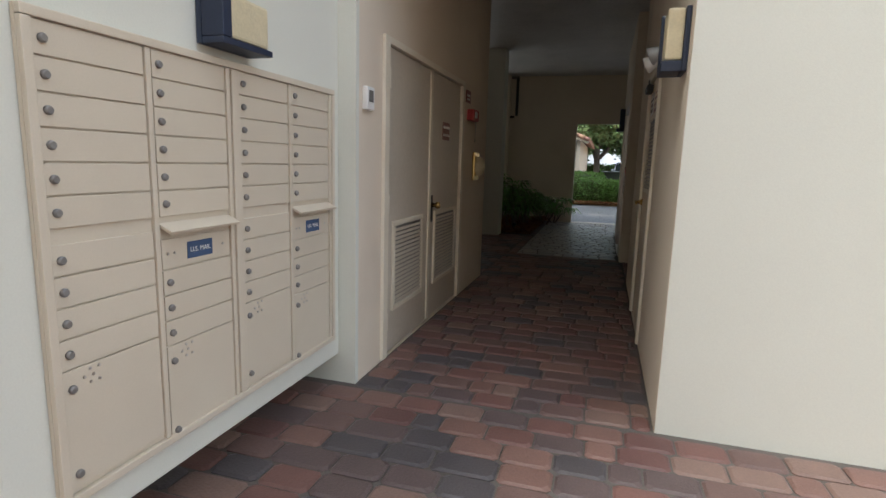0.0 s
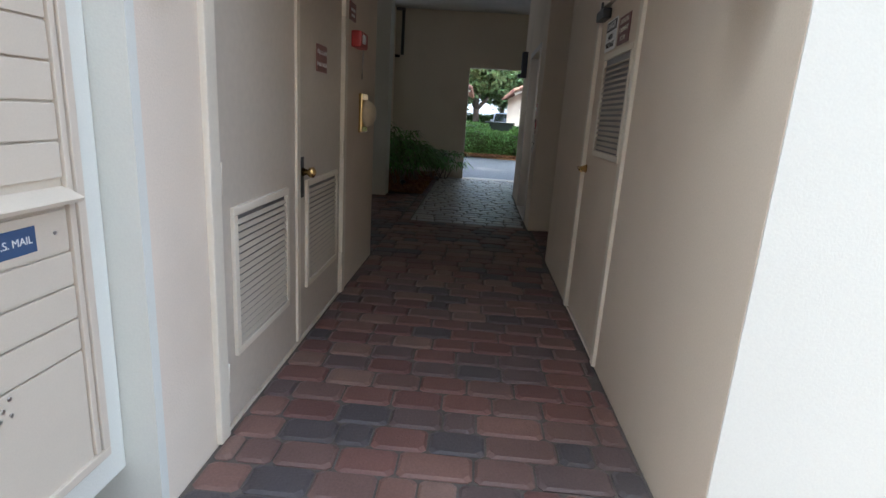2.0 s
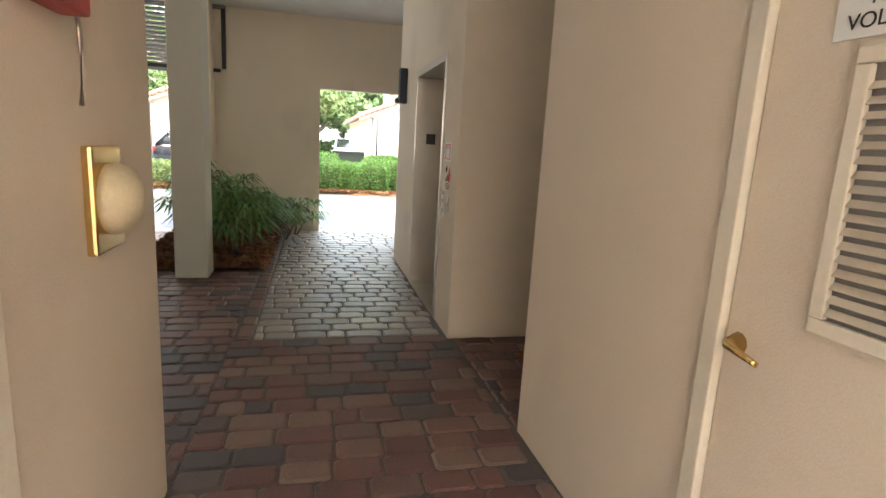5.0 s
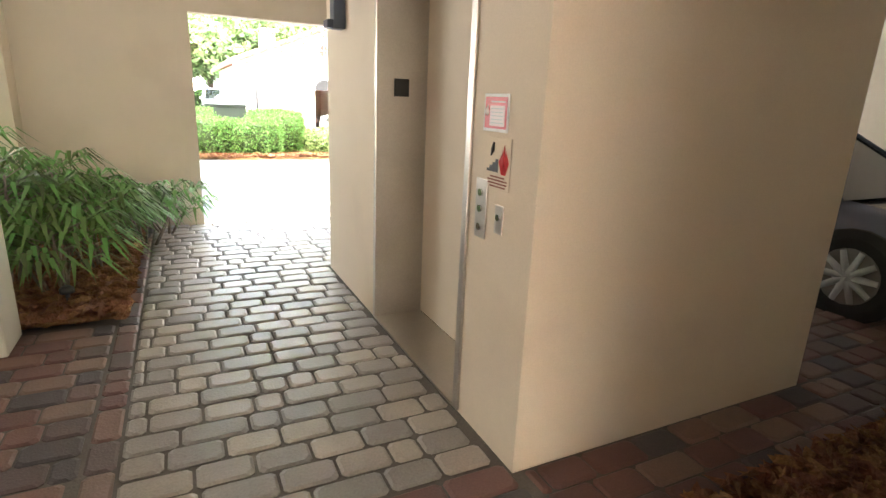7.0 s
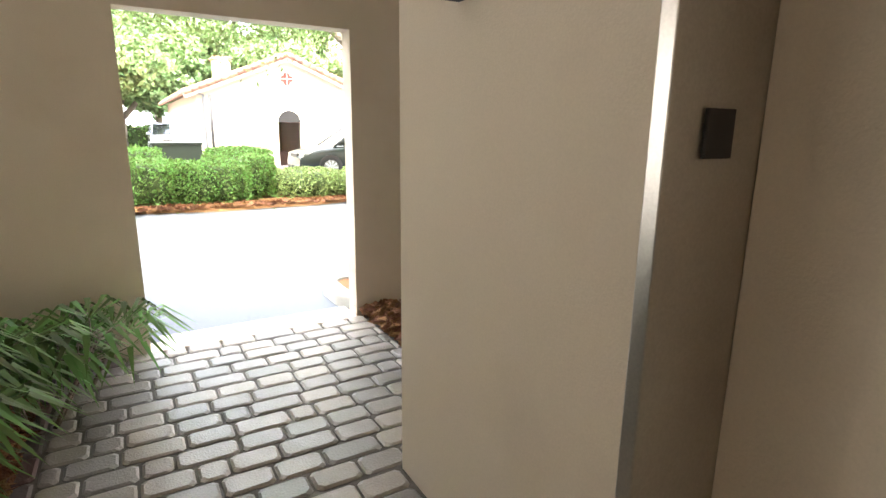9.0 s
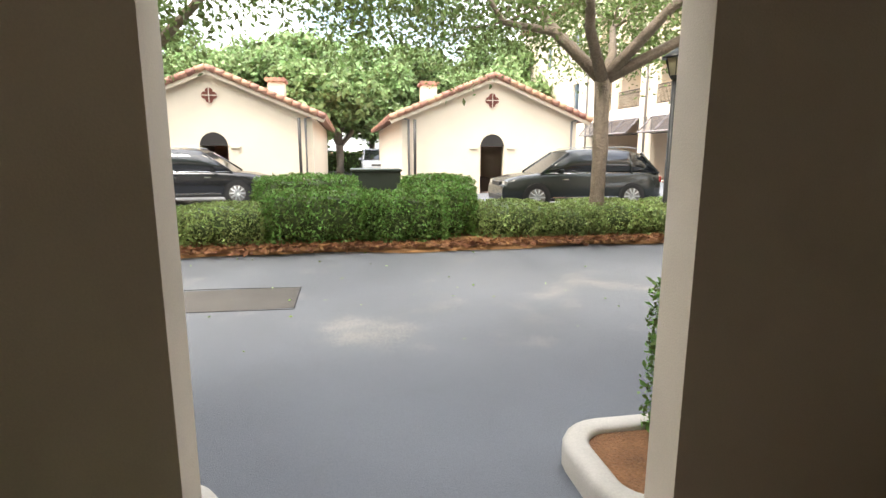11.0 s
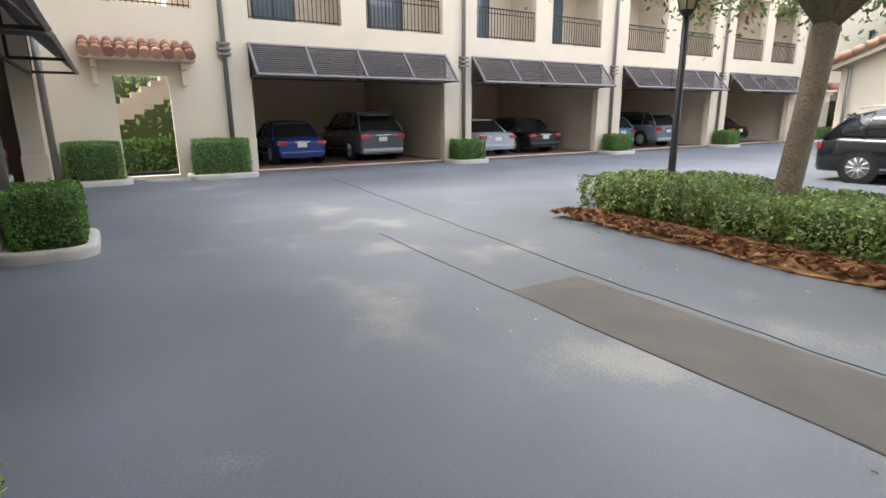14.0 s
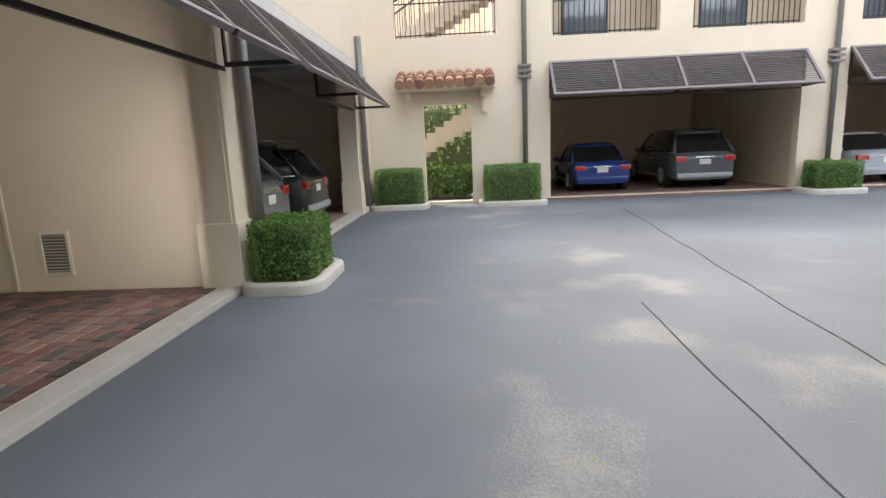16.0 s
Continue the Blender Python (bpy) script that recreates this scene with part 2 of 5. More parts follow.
# ---- building helpers ----
def bx(bm, x0, x1, y0, y1, z0, z1, bev=0.0, rot=None, pivot=(0, 0, 0)):
    vs = [bm.verts.new((x, y, z)) for x in (x0, x1) for y in (y0, y1) for z in (z0, z1)]
    fs = [bm.faces.new([vs[i] for i in q]) for q in ((0, 1, 3, 2), (4, 6, 7, 5), (0, 4, 5, 1), (2, 3, 7, 6), (0, 2, 6, 4), (1, 5, 7, 3))]
    if bev:
        r = bmesh.ops.bevel(bm, geom=list({e for f in fs for e in f.edges}), offset=bev, segments=2, profile=0.6, affect="EDGES", clamp_overlap=True)
        vs = list({v for f in r["faces"] for v in f.verts} | {v for v in vs if v.is_valid})
    if rot:
        bmesh.ops.rotate(bm, verts=[v for v in vs if v.is_valid], cent=pivot, matrix=rot)
    return bm


def box(x0, x1, y0, y1, z0, z1, bev=0.0):
    return bx(bmesh.new(), x0, x1, y0, y1, z0, z1, bev)


def tube(bm, pts, radii, seg=10, cap=True):
    """A tapered tube along a line of points."""
    rings = []
    for i, p in enumerate(pts):
        p = Vector(p)
        d = Vector(pts[min(i + 1, len(pts) - 1)]) - Vector(pts[max(i - 1, 0)])
        q = d.to_track_quat("Z", "Y")
        r = radii[i] if hasattr(radii, "__len__") else radii
        rings.append([bm.verts.new(p + q @ Vector((r * math.cos(a), r * math.sin(a), 0))) for a in (2 * math.pi * k / seg for k in range(seg))])
    for a, b in zip(rings, rings[1:]):
        for k in range(seg):
            bm.faces.new((a[k], a[(k + 1) % seg], b[(k + 1) % seg], b[k])).smooth = True
    if cap:
        bm.faces.new(rings[0][::-1])
        bm.faces.new(rings[-1])
    return bm


def mesh_of(name, bm, material):
    bmesh.ops.recalc_face_normals(bm, faces=bm.faces)
    me = bpy.data.meshes.new(name)
    bm.to_mesh(me)
    bm.free()
    me.materials.append(material)
    return me


def part(name, bm, material, parent, label=""):
    """One mesh under a thing or under a part, in the thing's own space."""
    ob = new(name, mesh_of(name, bm, material))
    ob.parent = parent
    return tagged(ob, label)


def thing(name, at, label, category, group="", kind="", turn=0.0):
    ob = new(name)
    ob.matrix_basis = pose(*at, 0, 0, turn)
    ob.empty_display_size = 0.1
    return tagged(ob, label, category, group, kind)


def solid(name, bm, material, label="", category="", kind="structure", group=""):
    return tagged(new(name, mesh_of(name, bm, material)), label, category, group, kind)


def wall(bm, axis, at, thick, u0, u1, z0, z1, holes=()):
    """A wall with openings through it: axis 'x' stands at x = at .. at + thick and runs along y; 'y' the other way."""
    us = sorted({u0, u1, *[h[0] for h in holes], *[h[1] for h in holes]})
    zs = sorted({z0, z1, *[h[2] for h in holes], *[h[3] for h in holes]})
    us, zs = [u for u in us if u0 <= u <= u1], [z for z in zs if z0 <= z <= z1]
    full = lambda i, j: 0 <= i < len(us) - 1 and 0 <= j < len(zs) - 1 and not any(
        h[0] < (us[i] + us[i + 1]) / 2 < h[1] and h[2] < (zs[j] + zs[j + 1]) / 2 < h[3] for h in holes)
    seen = {}

    def v(d, u, z):
        key = (d, u, z)
        if key not in seen:
            c = at + d * thick
            seen[key] = bm.verts.new((c, u, z) if axis == "x" else (u, c, z))
        return seen[key]
    for i in range(len(us) - 1):
        for j in range(len(zs) - 1):
            if not full(i, j):
                continue
            a, b, c, d = us[i], us[i + 1], zs[j], zs[j + 1]
            for s in (0, 1):
                bm.faces.new((v(s, a, c), v(s, b, c), v(s, b, d), v(s, a, d)))
            if not full(i - 1, j): bm.faces.new((v(0, a, c), v(1, a, c), v(1, a, d), v(0, a, d)))
            if not full(i + 1, j): bm.faces.new((v(0, b, c), v(1, b, c), v(1, b, d), v(0, b, d)))
            if not full(i, j - 1): bm.faces.new((v(0, a, c), v(1, a, c), v(1, b, c), v(0, b, c)))
            if not full(i, j + 1): bm.faces.new((v(0, a, d), v(1, a, d), v(1, b, d), v(0, b, d)))
    return bm


# ---- ground ----
ROAD = -0.08
E = 0.37
solid("ground", box(-400, 400, -400, 900, -0.6, ROAD - 0.05), M["mulch"], "flat earth round the buildings", "ground")
solid("road", box(-60, 60, 11.325, 90, ROAD - 0.2, ROAD), M["asphalt"], "grey sealed asphalt with pale worn stains", "road")

# ---- own building: corridor, lift lobby, garage bays ----
bm = bmesh.new()
wall(bm, "y", 11.15, 0.17, -1.12, 17.9, -0.1, 11.5, [(0.68, 2.236, 0, 2.31), (3.87, 10.0, 0, 3.36), (10.9, 17.2, 0, 3.36), (5.0, 7.2, 4.2, 6.6)])
solid("wall_north", bm, M["stucco_in"], "tan stucco outer wall with a passage and garage openings", "wall")
bm = bmesh.new()
wall(bm, "y", 10.86, 0.24, -16.0, -1.121, -0.1, 11.5, [(-7.03, -1.122, 0, 3.36), (-14.23, -7.73, 0, 3.36), (-13.1, -10.9, 4.0, 6.6), (-6.5, -4.3, 4.2, 6.6)])
solid("wall_north_west", bm, M["stucco"], "cream stucco outer wall over the garage openings", "wall")
solid("wall_north_return", box(-1.121, -0.90, 10.86, 11.149, -0.1, 11.4), M["stucco"], "cream stucco return of the outer wall", "wall")
bm = bmesh.new()
wall(bm, "x", -0.2, 0.2, 0.93, 4.34, -0.1, 3.4, [(1.265, 3.24, 0, 2.1)])
solid("wall_west", bm, M["stucco_in"], "tan stucco corridor wall with a double door", "wall")
solid("wall_west_end", box(-7.6, -0.2, 4.14, 4.34, -0.1, 3.4), M["stucco_in"], "tan stucco garage back wall", "wall")
bm = bmesh.new()
wall(bm, "x", 1.70, 0.2, 0.876, 4.60, -0.1, 3.4, [(2.27, 3.33, 0, 2.1)])
solid("wall_east", bm, M["stucco_in"], "tan stucco corridor wall with a louvred service door", "wall")
solid("wall_east_end", box(1.90, 3.6, 4.40, 4.60, -0.1, 3.4), M["stucco_in"], "tan stucco return wall beside the passage", "wall")
solid("wall_south_east", box(1.702, 9.0, 0.870, 0.875, -0.1, 11.0), M["wall_white"], "pale stucco courtyard wall", "wall")
solid("wall_south_east_core", box(1.901, 9.0, 0.8755, 1.05, -0.1, 11.0), M["wall_white"], "courtyard wall body", "wall")
solid("wall_over_east", box(1.71, 1.90, 0.877, 1.05, 3.41, 11.0), M["wall_white"], "courtyard wall body above the corridor", "wall")
solid("wall_south_west", box(-9.0, -0.40, -0.99, 0.93, -0.1, 11.0, 0.01), M["wall_white"], "pale stucco courtyard wall behind the mailboxes", "wall")
solid("pier_west", box(-0.40, 0.002, 0.889, 0.929, -0.1, 11.0), M["wall_white"], "pale stucco pier at the corridor mouth", "pier")
solid("wall_over_mouth", box(0.004, 1.70, 0.89, 1.06, 3.0, 11.0), M["wall_white"], "pale stucco wall above the corridor mouth", "wall")
solid("wall_back", box(3.4, 9.0, 3.9, 4.1, -0.1, 3.4), M["stucco_in"], "tan garage back wall", "wall")
# out of view, added to keep some sun and sky off the courtyard
solid("courtyard_shade_wall", box(-12, 14, -9.3, -9.0, -0.1, 11.0), M["stucco"], "unseen cream stucco wall added to shade the courtyard", "wall")
solid("ceiling", box(-16.2, 17.8, 1.06, 11.149, 3.39, 3.6), M["ceiling"], "dull grey painted ceiling slab", "ceiling")
solid("upper_floor_mass", box(-16.2, 17.8, 1.1, 11.145, 3.61, 11.0), M["stucco"], "closed upper storeys of the building", "wall")
solid("wall_room_west", box(-1.6, -1.4, 1.06, 4.14, -0.1, 3.39), M["stucco_in"], "closet wall behind the double door", "wall")
solid("wall_room_east", box(3.2, 3.4, 1.06, 4.38, -0.1, 3.39), M["stucco_in"], "closet wall behind the service door", "wall")
bm = bmesh.new()
wall(bm, "x", -7.38, 0.25, 4.34, 10.86, -0.1, 3.39, [(7.4, 8.35, 0, 2.05)])
solid("wall_garage_divide", bm, M["stucco"], "cream stucco wall between two garage bays", "wall")
solid("wall_garage_back", box(-16.2, -7.38, 4.9, 5.1, -0.1, 3.39), M["stucco_in"], "tan back wall of the garage bay", "wall")
solid("wall_garage_west", box(-16.1, -15.9, 5.1, 10.86, -0.1, 3.39), M["stucco_in"], "tan end wall of the garage bay", "wall")
solid("wall_garage_right", box(9.98, 10.2, 4.0, 11.18, -0.1, 3.39), M["stucco_in"], "tan wall between garage bays", "wall")
solid("wall_garage_far_back", box(9.0, 17.8, 3.9, 4.1, -0.1, 3.39), M["stucco_in"], "tan garage back wall", "wall")
# piers standing proud of the outer wall
for x0, x1 in ((-7.78, -7.05), (-15.9, -14.18)):
    solid("pier", box(x0, x1, 10.70, 11.14, -0.08, 3.3, 0.01), M["stucco"], "cream stucco pier between garage openings", "pier", group="garage piers")
    solid("pier_foot", box(x0 - 0.03, x1 + 0.03, 10.67, 11.17, -0.08, 0.75, 0.01), M["stucco"], "thicker stucco foot of a garage pier", "pier", group="garage pier feet")
solid("column", box(-0.80, -0.48, 7.97, 8.30, 0, 3.39, 0.012), M["wall_white"], "square off-white column beside the planting bed", "column", "thing")
bm = bmesh.new()
wall(bm, "x", 1.655, 0.22, 6.03, 9.09, -0.1, 3.39, [(6.56, 7.81, 0, 2.24)])
solid("lift_front_wall", bm, M["stucco_in"], "tan stucco wall round the lift door", "wall")
solid("lift_south_wall", box(1.875, 3.62, 6.03, 6.25, -0.1, 3.39), M["stucco_in"], "tan stucco side wall of the lift shaft", "wall")
solid("lift_north_wall", box(1.875, 3.62, 8.87, 9.09, -0.1, 3.39), M["stucco_in"], "tan stucco side wall of the lift shaft", "wall")
solid("lift_east_wall", box(3.40, 3.62, 6.25, 8.87, -0.1, 3.39), M["stucco_in"], "tan stucco back wall of the lift shaft", "wall")
# floor beds under the pavers
solid("floor", box(-9, 10, -9, 11.08, -0.3, -0.012), M["mortar"], "sand bed with mortar-filled paver joints", "floor")
solid("road_west", box(-16.0, -1.13, 11.105, 11.3245, ROAD - 0.2, ROAD), M["asphalt"], "grey sealed asphalt along the garage openings", "road")
solid("garage_floor", box(-16.2, -7.6, 5.1, 10.86, -0.2, -0.002), M["far_brick"], "reddish brick paving of the garage bay", "floor")
solid("garage_floor_east", box(10.0, 17.8, 4.1, 11.18, -0.2, -0.002), M["far_brick"], "reddish brick paving of the garage bay", "floor")
for x0, x1 in ((-14.23, -7.78), (-7.05, -1.12), (0.744, 2.236), (3.87, 10.0), (10.9, 17.2)):
    solid("kerb_strip", box(x0, x1, 11.20 if x1 > 0 else 10.88, 11.455 if x1 > 0 else 11.13, -0.12, 0.004, 0.012), M["kerb"], "flush concrete edge strip along the asphalt", "kerb", group="edge strips")


# ---- wings left and right of the yard ----
BAYS = [(16.05, 22.55), (23.7, 30.15), (31.6, 38.1), (39.5, 45.6)]
BALCONIES = [(16.1, 18.87), (19.7, 22.5), (23.9, 26.62), (27.45, 30.15), (31.75, 34.3), (35.3, 37.9), (39.6, 42.35), (43.1, 45.6)]


def wing(name, X, d):
    """A three-storey wing whose front stands at x = X and faces d along x."""
    t = -0.3 * d
    far = X - 7.5 * d
    holes = [(a, b, 0, 3.42) for a, b in BAYS] + [(12.63, 13.92, 0, 2.62), (11.95, 14.67, 4.35, 6.9), (11.95, 14.67, 8.1, 10.6), (50.3, 51.5, 0, 2.3)]
    holes += [(a, b, 4.22, 7.15) for a, b in BALCONIES] + [(a, b, 8.05, 10.9) for a, b in BALCONIES]
    holes += [(48.2, 49.4, 4.6, 6.6), (54.0, 55.2, 4.6, 6.6), (48.2, 49.4, 8.4, 10.4), (54.0, 55.2, 8.4, 10.4)]
    house = thing(name, (X, 36, 0), "three-storey cream stucco apartment wing with garage bays", "building")
    P = lambda n, b, m, lab="": part(n, moved(b), m, house, lab)

    def moved(b):
        bmesh.ops.translate(b, verts=b.verts, vec=(-X, -36, 0))
        return b
    lo, hi = lambda a, b: min(a, b), lambda a, b: max(a, b)
    xb = lambda a, b, *r, **k: box(min(a, b), max(a, b), *r, **k)
    b = bmesh.new()
    wall(b, "x", X, t, 10.85, 61, -0.1, 12.4, holes)
    P("front_wall", b, M["stucco"])
    P("back_wall", xb(far, far - 0.25 * d, 14.9, 61, -0.1, 12.4), M["stucco"])
    P("end_wall", xb(X + t, far, 60.7, 61, -0.1, 12.4), M["stucco"])
    P("roof", xb(X + 0.5 * d, far, 11.41, 61.4, 12.41, 12.7, 0.03), M["tile"], "terracotta roof edge")
    for z0, z1 in ((3.5, 4.15), (7.25, 8.0)):
        P("floor_slab", xb(X + t, far, 14.9, 60.7, z0, z1), M["stucco"])
    P("gallery_wall", xb(X - 1.9 * d, X - 2.1 * d, 15.6, 60.7, 4.15, 12.4), M["stucco_in"], "tan wall behind the balconies")
    P("garage_floor", xb(X + 0.02 * d, far, 14.9, 60.7, -0.3, -0.01), M["far_brick"], "reddish brick garage floor")
    for y in (15.3, 23.12, 30.87, 38.8, 46.5):
        P("cross_wall", xb(X + t, far, y - 0.35, y + 0.35, -0.1, 3.5), M["stucco_in"])
        P("cross_wall", xb(X + t, X - 1.9 * d, y - 0.35, y + 0.35, 4.15, 12.4), M["stucco_in"])
    for a, c in zip(BALCONIES[::2], BALCONIES[1::2]):
        m = (a[1] + c[0]) / 2
        P("balcony_divider", xb(X + t, X - 1.9 * d, m - 0.15, m + 0.15, 4.15, 12.4), M["stucco_in"])
    for i, (a, c) in enumerate(BALCONIES):
        for z in (4.15, 8.0):
            y0 = a + (0.55 if i % 2 == 0 else 0.9)
            w = P("window", xb(X - 1.9 * d, X - 1.86 * d, y0, y0 + 1.35, z + 0.3, z + 2.3), M["darkmetal"], "dark bronze balcony window")
            for k in (0, 1):
                q = box(min(X - 1.855 * d, X - 1.85 * d), max(X - 1.855 * d, X - 1.85 * d), y0 + 0.06 + 0.64 * k, y0 + 0.65 + 0.64 * k, z + 0.36, z + 2.24)
                part("pane", moved(q), M["window"], w)
    for y0, z0 in ((48.2, 4.6), (54.0, 4.6), (48.2, 8.4), (54.0, 8.4)):
        w = P("window", xb(X - 0.2 * d, X - 0.16 * d, y0, y0 + 1.2, z0, z0 + 2.0), M["darkmetal"], "dark bronze window")
        for k in (0, 1):
            q = box(min(X - 0.155 * d, X - 0.15 * d), max(X - 0.155 * d, X - 0.15 * d), y0 + 0.05 + 0.57 * k, y0 + 0.58 + 0.57 * k, z0 + 0.06, z0 + 1.94)
            part("pane", moved(q), M["window"], w)
    P("entry_door", xb(X - 0.2 * d, X - 0.15 * d, 50.3, 51.5, 0, 2.3), M["darkmetal"], "dark recessed entry door")
    for y in (15.37, 23.3, 30.92, 38.75, 46.6):
        b = tube(bmesh.new(), [(X + 0.09 * d, y, 0.1), (X + 0.09 * d, y, 12.2)], 0.065, 8)
        s = P("downspout", b, M["pipe"], "round grey downspout")
        for k in range(3):
            q = box(min(X + 0.005 * d, X + 0.17 * d), max(X + 0.005 * d, X + 0.17 * d), y - 0.17, y + 0.17, 3.2 + 0.14 * k, 3.26 + 0.14 * k)
            part("bracket", moved(q), M["pipe"], s)
    return house


wing("apartment_wing", -16.32 + E, 1)
wing("apartment_wing", 17.9 + E, -1)


def awning(width, panels):
    """A louvred metal shade: top edge at the origin along y, sloping out along +x."""
    ob = thing("awning", (0, 0, 0), "taupe louvred metal shade hung over a garage opening", "awning", "garage shades")
    out, drop = 0.85, 0.92
    slope = math.atan2(drop, out)
    n = math.hypot(out, drop)
    R = Matrix.Rotation(slope, 4, "Y")

    def tilt(b):
        bmesh.ops.rotate(b, verts=b.verts, cent=(0, 0, 0), matrix=R)
        return b
    pw = width / panels
    for k in range(panels + 1):
        y = k * pw
        part("stile", tilt(box(0, n, y - 0.035, y + 0.035, -0.02, 0.045)), M["awning"], ob)
    for x in (0, n - 0.07):
        part("rail", tilt(box(x, x + 0.07, 0.036, width - 0.036, -0.018, 0.04)), M["awning"], ob)
    slat = mesh_of("slat", bx(bmesh.new(), -0.045, 0.045, 0.04, pw - 0.04, -0.006, 0.006, rot=Matrix.Rotation(-0.5, 4, "Y")), M["awning"])
    for k in range(panels):
        for i in range(14):
            o = new("slat", slat)
            o.parent = ob
            o.matrix_basis = R @ Matrix.Translation((0.11 + i * (n - 0.22) / 13, k * pw, 0.012))
    for k in range(0, panels + 1, max(1, panels // 2)):
        y = k * pw
        b = box(0, out * 0.98, y - 0.03, y + 0.03, -drop + 0.0, -drop + 0.05)
        part("strut", b, M["darkmetal"], ob, "dark metal strut")
        part("wall_post", box(0.002, 0.05, y - 0.03, y + 0.03, -drop + 0.051, -0.06), M["darkmetal"], ob, "dark metal wall post")
    part("wall_rail", box(0.002, 0.045, 0.05, width - 0.05, -drop - 0.051, -drop - 0.001), M["darkmetal"], ob, "dark metal rail along the wall")
    return ob


first = awning(6.5, 4)
first.matrix_basis = pose(-16.30 + E, 16.05, 3.56)
for X, turn in ((-16.30, 0), (17.88, 180)):
    for a, b in BAYS:
        if (X, a) == (-16.30, 16.05):
            continue
        copy_thing(first, pose(X + E, a if turn == 0 else a + 6.5, 3.56, 0, 0, turn))
for x, y in ((-7.73, 11.11), (-0.75, 11.11), (10.2, 11.33)):
    copy_thing(first, pose(x, y, 3.40, 0, 0, 90))


def railing(width):
    ob = thing("balcony_railing", (0, 0, 0), "dark bronze balcony railing with thin upright bars", "railing", "balcony railings")
    part("top_rail", box(-0.025, 0.025, 0, width, 1.02, 1.06), M["darkmetal"], ob)
    part("middle_rail", box(-0.015, 0.015, 0, width, 0.86, 0.89), M["darkmetal"], ob)
    part("bottom_rail", box(-0.02, 0.02, 0, width, 0.06, 0.09), M["darkmetal"], ob)
    bar = mesh_of("baluster", box(-0.01, 0.01, -0.01, 0.01, 0, 1.02), M["darkmetal"])
    n = round(width / 0.135)
    for i in range(n + 1):
        o = new("baluster", bar)
        o.parent = ob
        o.matrix_basis = pose(0, 0.012 + i * (width - 0.024) / n, 0)
    return ob


rail = railing(2.66)
rail.matrix_basis = pose(-16.42 + E, 16.15, 4.22)
for X in (-16.42, 18.0):
    for a, b in BALCONIES:
        for z in (4.22, 8.05):
            if (X, a, z) != (-16.42, 16.1, 4.22) and not (z > 5 and a > 35 and X > 0):
                copy_thing(rail, pose(X + E, a + 0.05, z))
for z in (4.35, 8.1):
    copy_thing(rail, pose(-16.42 + E, 11.98, z))


# ---- corridor doors ----
def louvre_panel(owner, side, y0, y1, z0, z1, x, face):
    """A framed louvre vent on a leaf whose face is at x and looks along face."""
    fr = bmesh.new()
    for a, b, c, d in ((y0, y1, z1 - 0.035, z1), (y0, y1, z0, z0 + 0.035), (y0, y0 + 0.035, z0 + 0.036, z1 - 0.036), (y1 - 0.035, y1, z0 + 0.036, z1 - 0.036)):
        bx(fr, min(x, x + 0.018 * face), max(x, x + 0.018 * face), a, b, c, d, 0.004)
    v = part("louvre_vent", fr, M["trim"], owner, "louvred vent panel")
    # dark grey sheet that stands for the shade between the slats
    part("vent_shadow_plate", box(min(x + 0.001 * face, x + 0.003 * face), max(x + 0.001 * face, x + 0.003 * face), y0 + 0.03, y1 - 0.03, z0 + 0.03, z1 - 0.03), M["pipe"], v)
    n = int((z1 - z0 - 0.08) / 0.03)
    sl = mesh_of("slat", bx(bmesh.new(), -0.010, 0.010, 0, y1 - y0 - 0.074, -0.0015, 0.0015, rot=Matrix.Rotation(0.9 * face, 4, "Y")), M["louvre"])
    for i in range(n):
        o = new("slat", sl)
        o.parent = v
        o.matrix_basis = pose(x + 0.011 * face, y0 + 0.037, z0 + 0.055 + i * 0.03)


def text(body, size, material, parent, m, name="lettering", align="CENTER"):
    """Raised flat lettering as a mesh part."""
    c = bpy.data.curves.new(name, "FONT")
    c.body, c.size, c.extrude, c.align_x, c.align_y = body, size, 0.0006, align, "CENTER"
    tmp = bpy.data.objects.new("tmp", c)
    me = bpy.data.meshes.new_from_object(tmp)
    bpy.data.objects.remove(tmp)
    me.materials.clear()
    me.materials.append(material)
    o = new(name, me)
    o.parent = parent
    o.matrix_basis = m
    return o


EASTWARD = Matrix(((0, 0, 1, 0), (1, 0, 0, 0), (0, 1, 0, 0), (0, 0, 0, 1)))      # text readable from +x
WESTWARD = Matrix(((0, 0, -1, 0), (-1, 0, 0, 0), (0, 1, 0, 0), (0, 0, 0, 1)))    # text readable from -x

d = thing("double_door", (0, 2.253, 0), "taupe steel double door with low louvre vents, closed", "door")
fr = bmesh.new()
for a, b, z0, z1 in ((-0.987, -0.91, 0, 2.10), (0.91, 0.987, 0, 2.10), (-0.909, 0.909, 2.055, 2.10)):
    bx(fr, -0.06, 0.022, a, b, z0, z1, 0.006)
part("door_frame", fr, M["trim"], d, "cream steel frame")
for k, (y0, y1) in enumerate(((-0.905, -0.006), (0.006, 0.905))):
    leaf = part("leaf", box(-0.05, -0.006, y0, y1, 0.012, 2.05, 0.004), M["door_paint"], d)
    a, b = ((-0.795, -0.167), (0.13, 0.80))[k]
    louvre_panel(leaf, 0, a, b, 0.295, 0.925, -0.006, 1)
    for z in (0.25, 1.05, 1.85):
        part("hinge", tube(bmesh.new(), [(0.012, (y0 if k == 0 else y1), z - 0.06), (0.012, (y0 if k == 0 else y1), z + 0.06)], 0.011, 8), M["trim"], leaf)
part("astragal", box(-0.006, 0.008, -0.028, 0.022, 0.02, 2.05, 0.002), M["trim"], d)
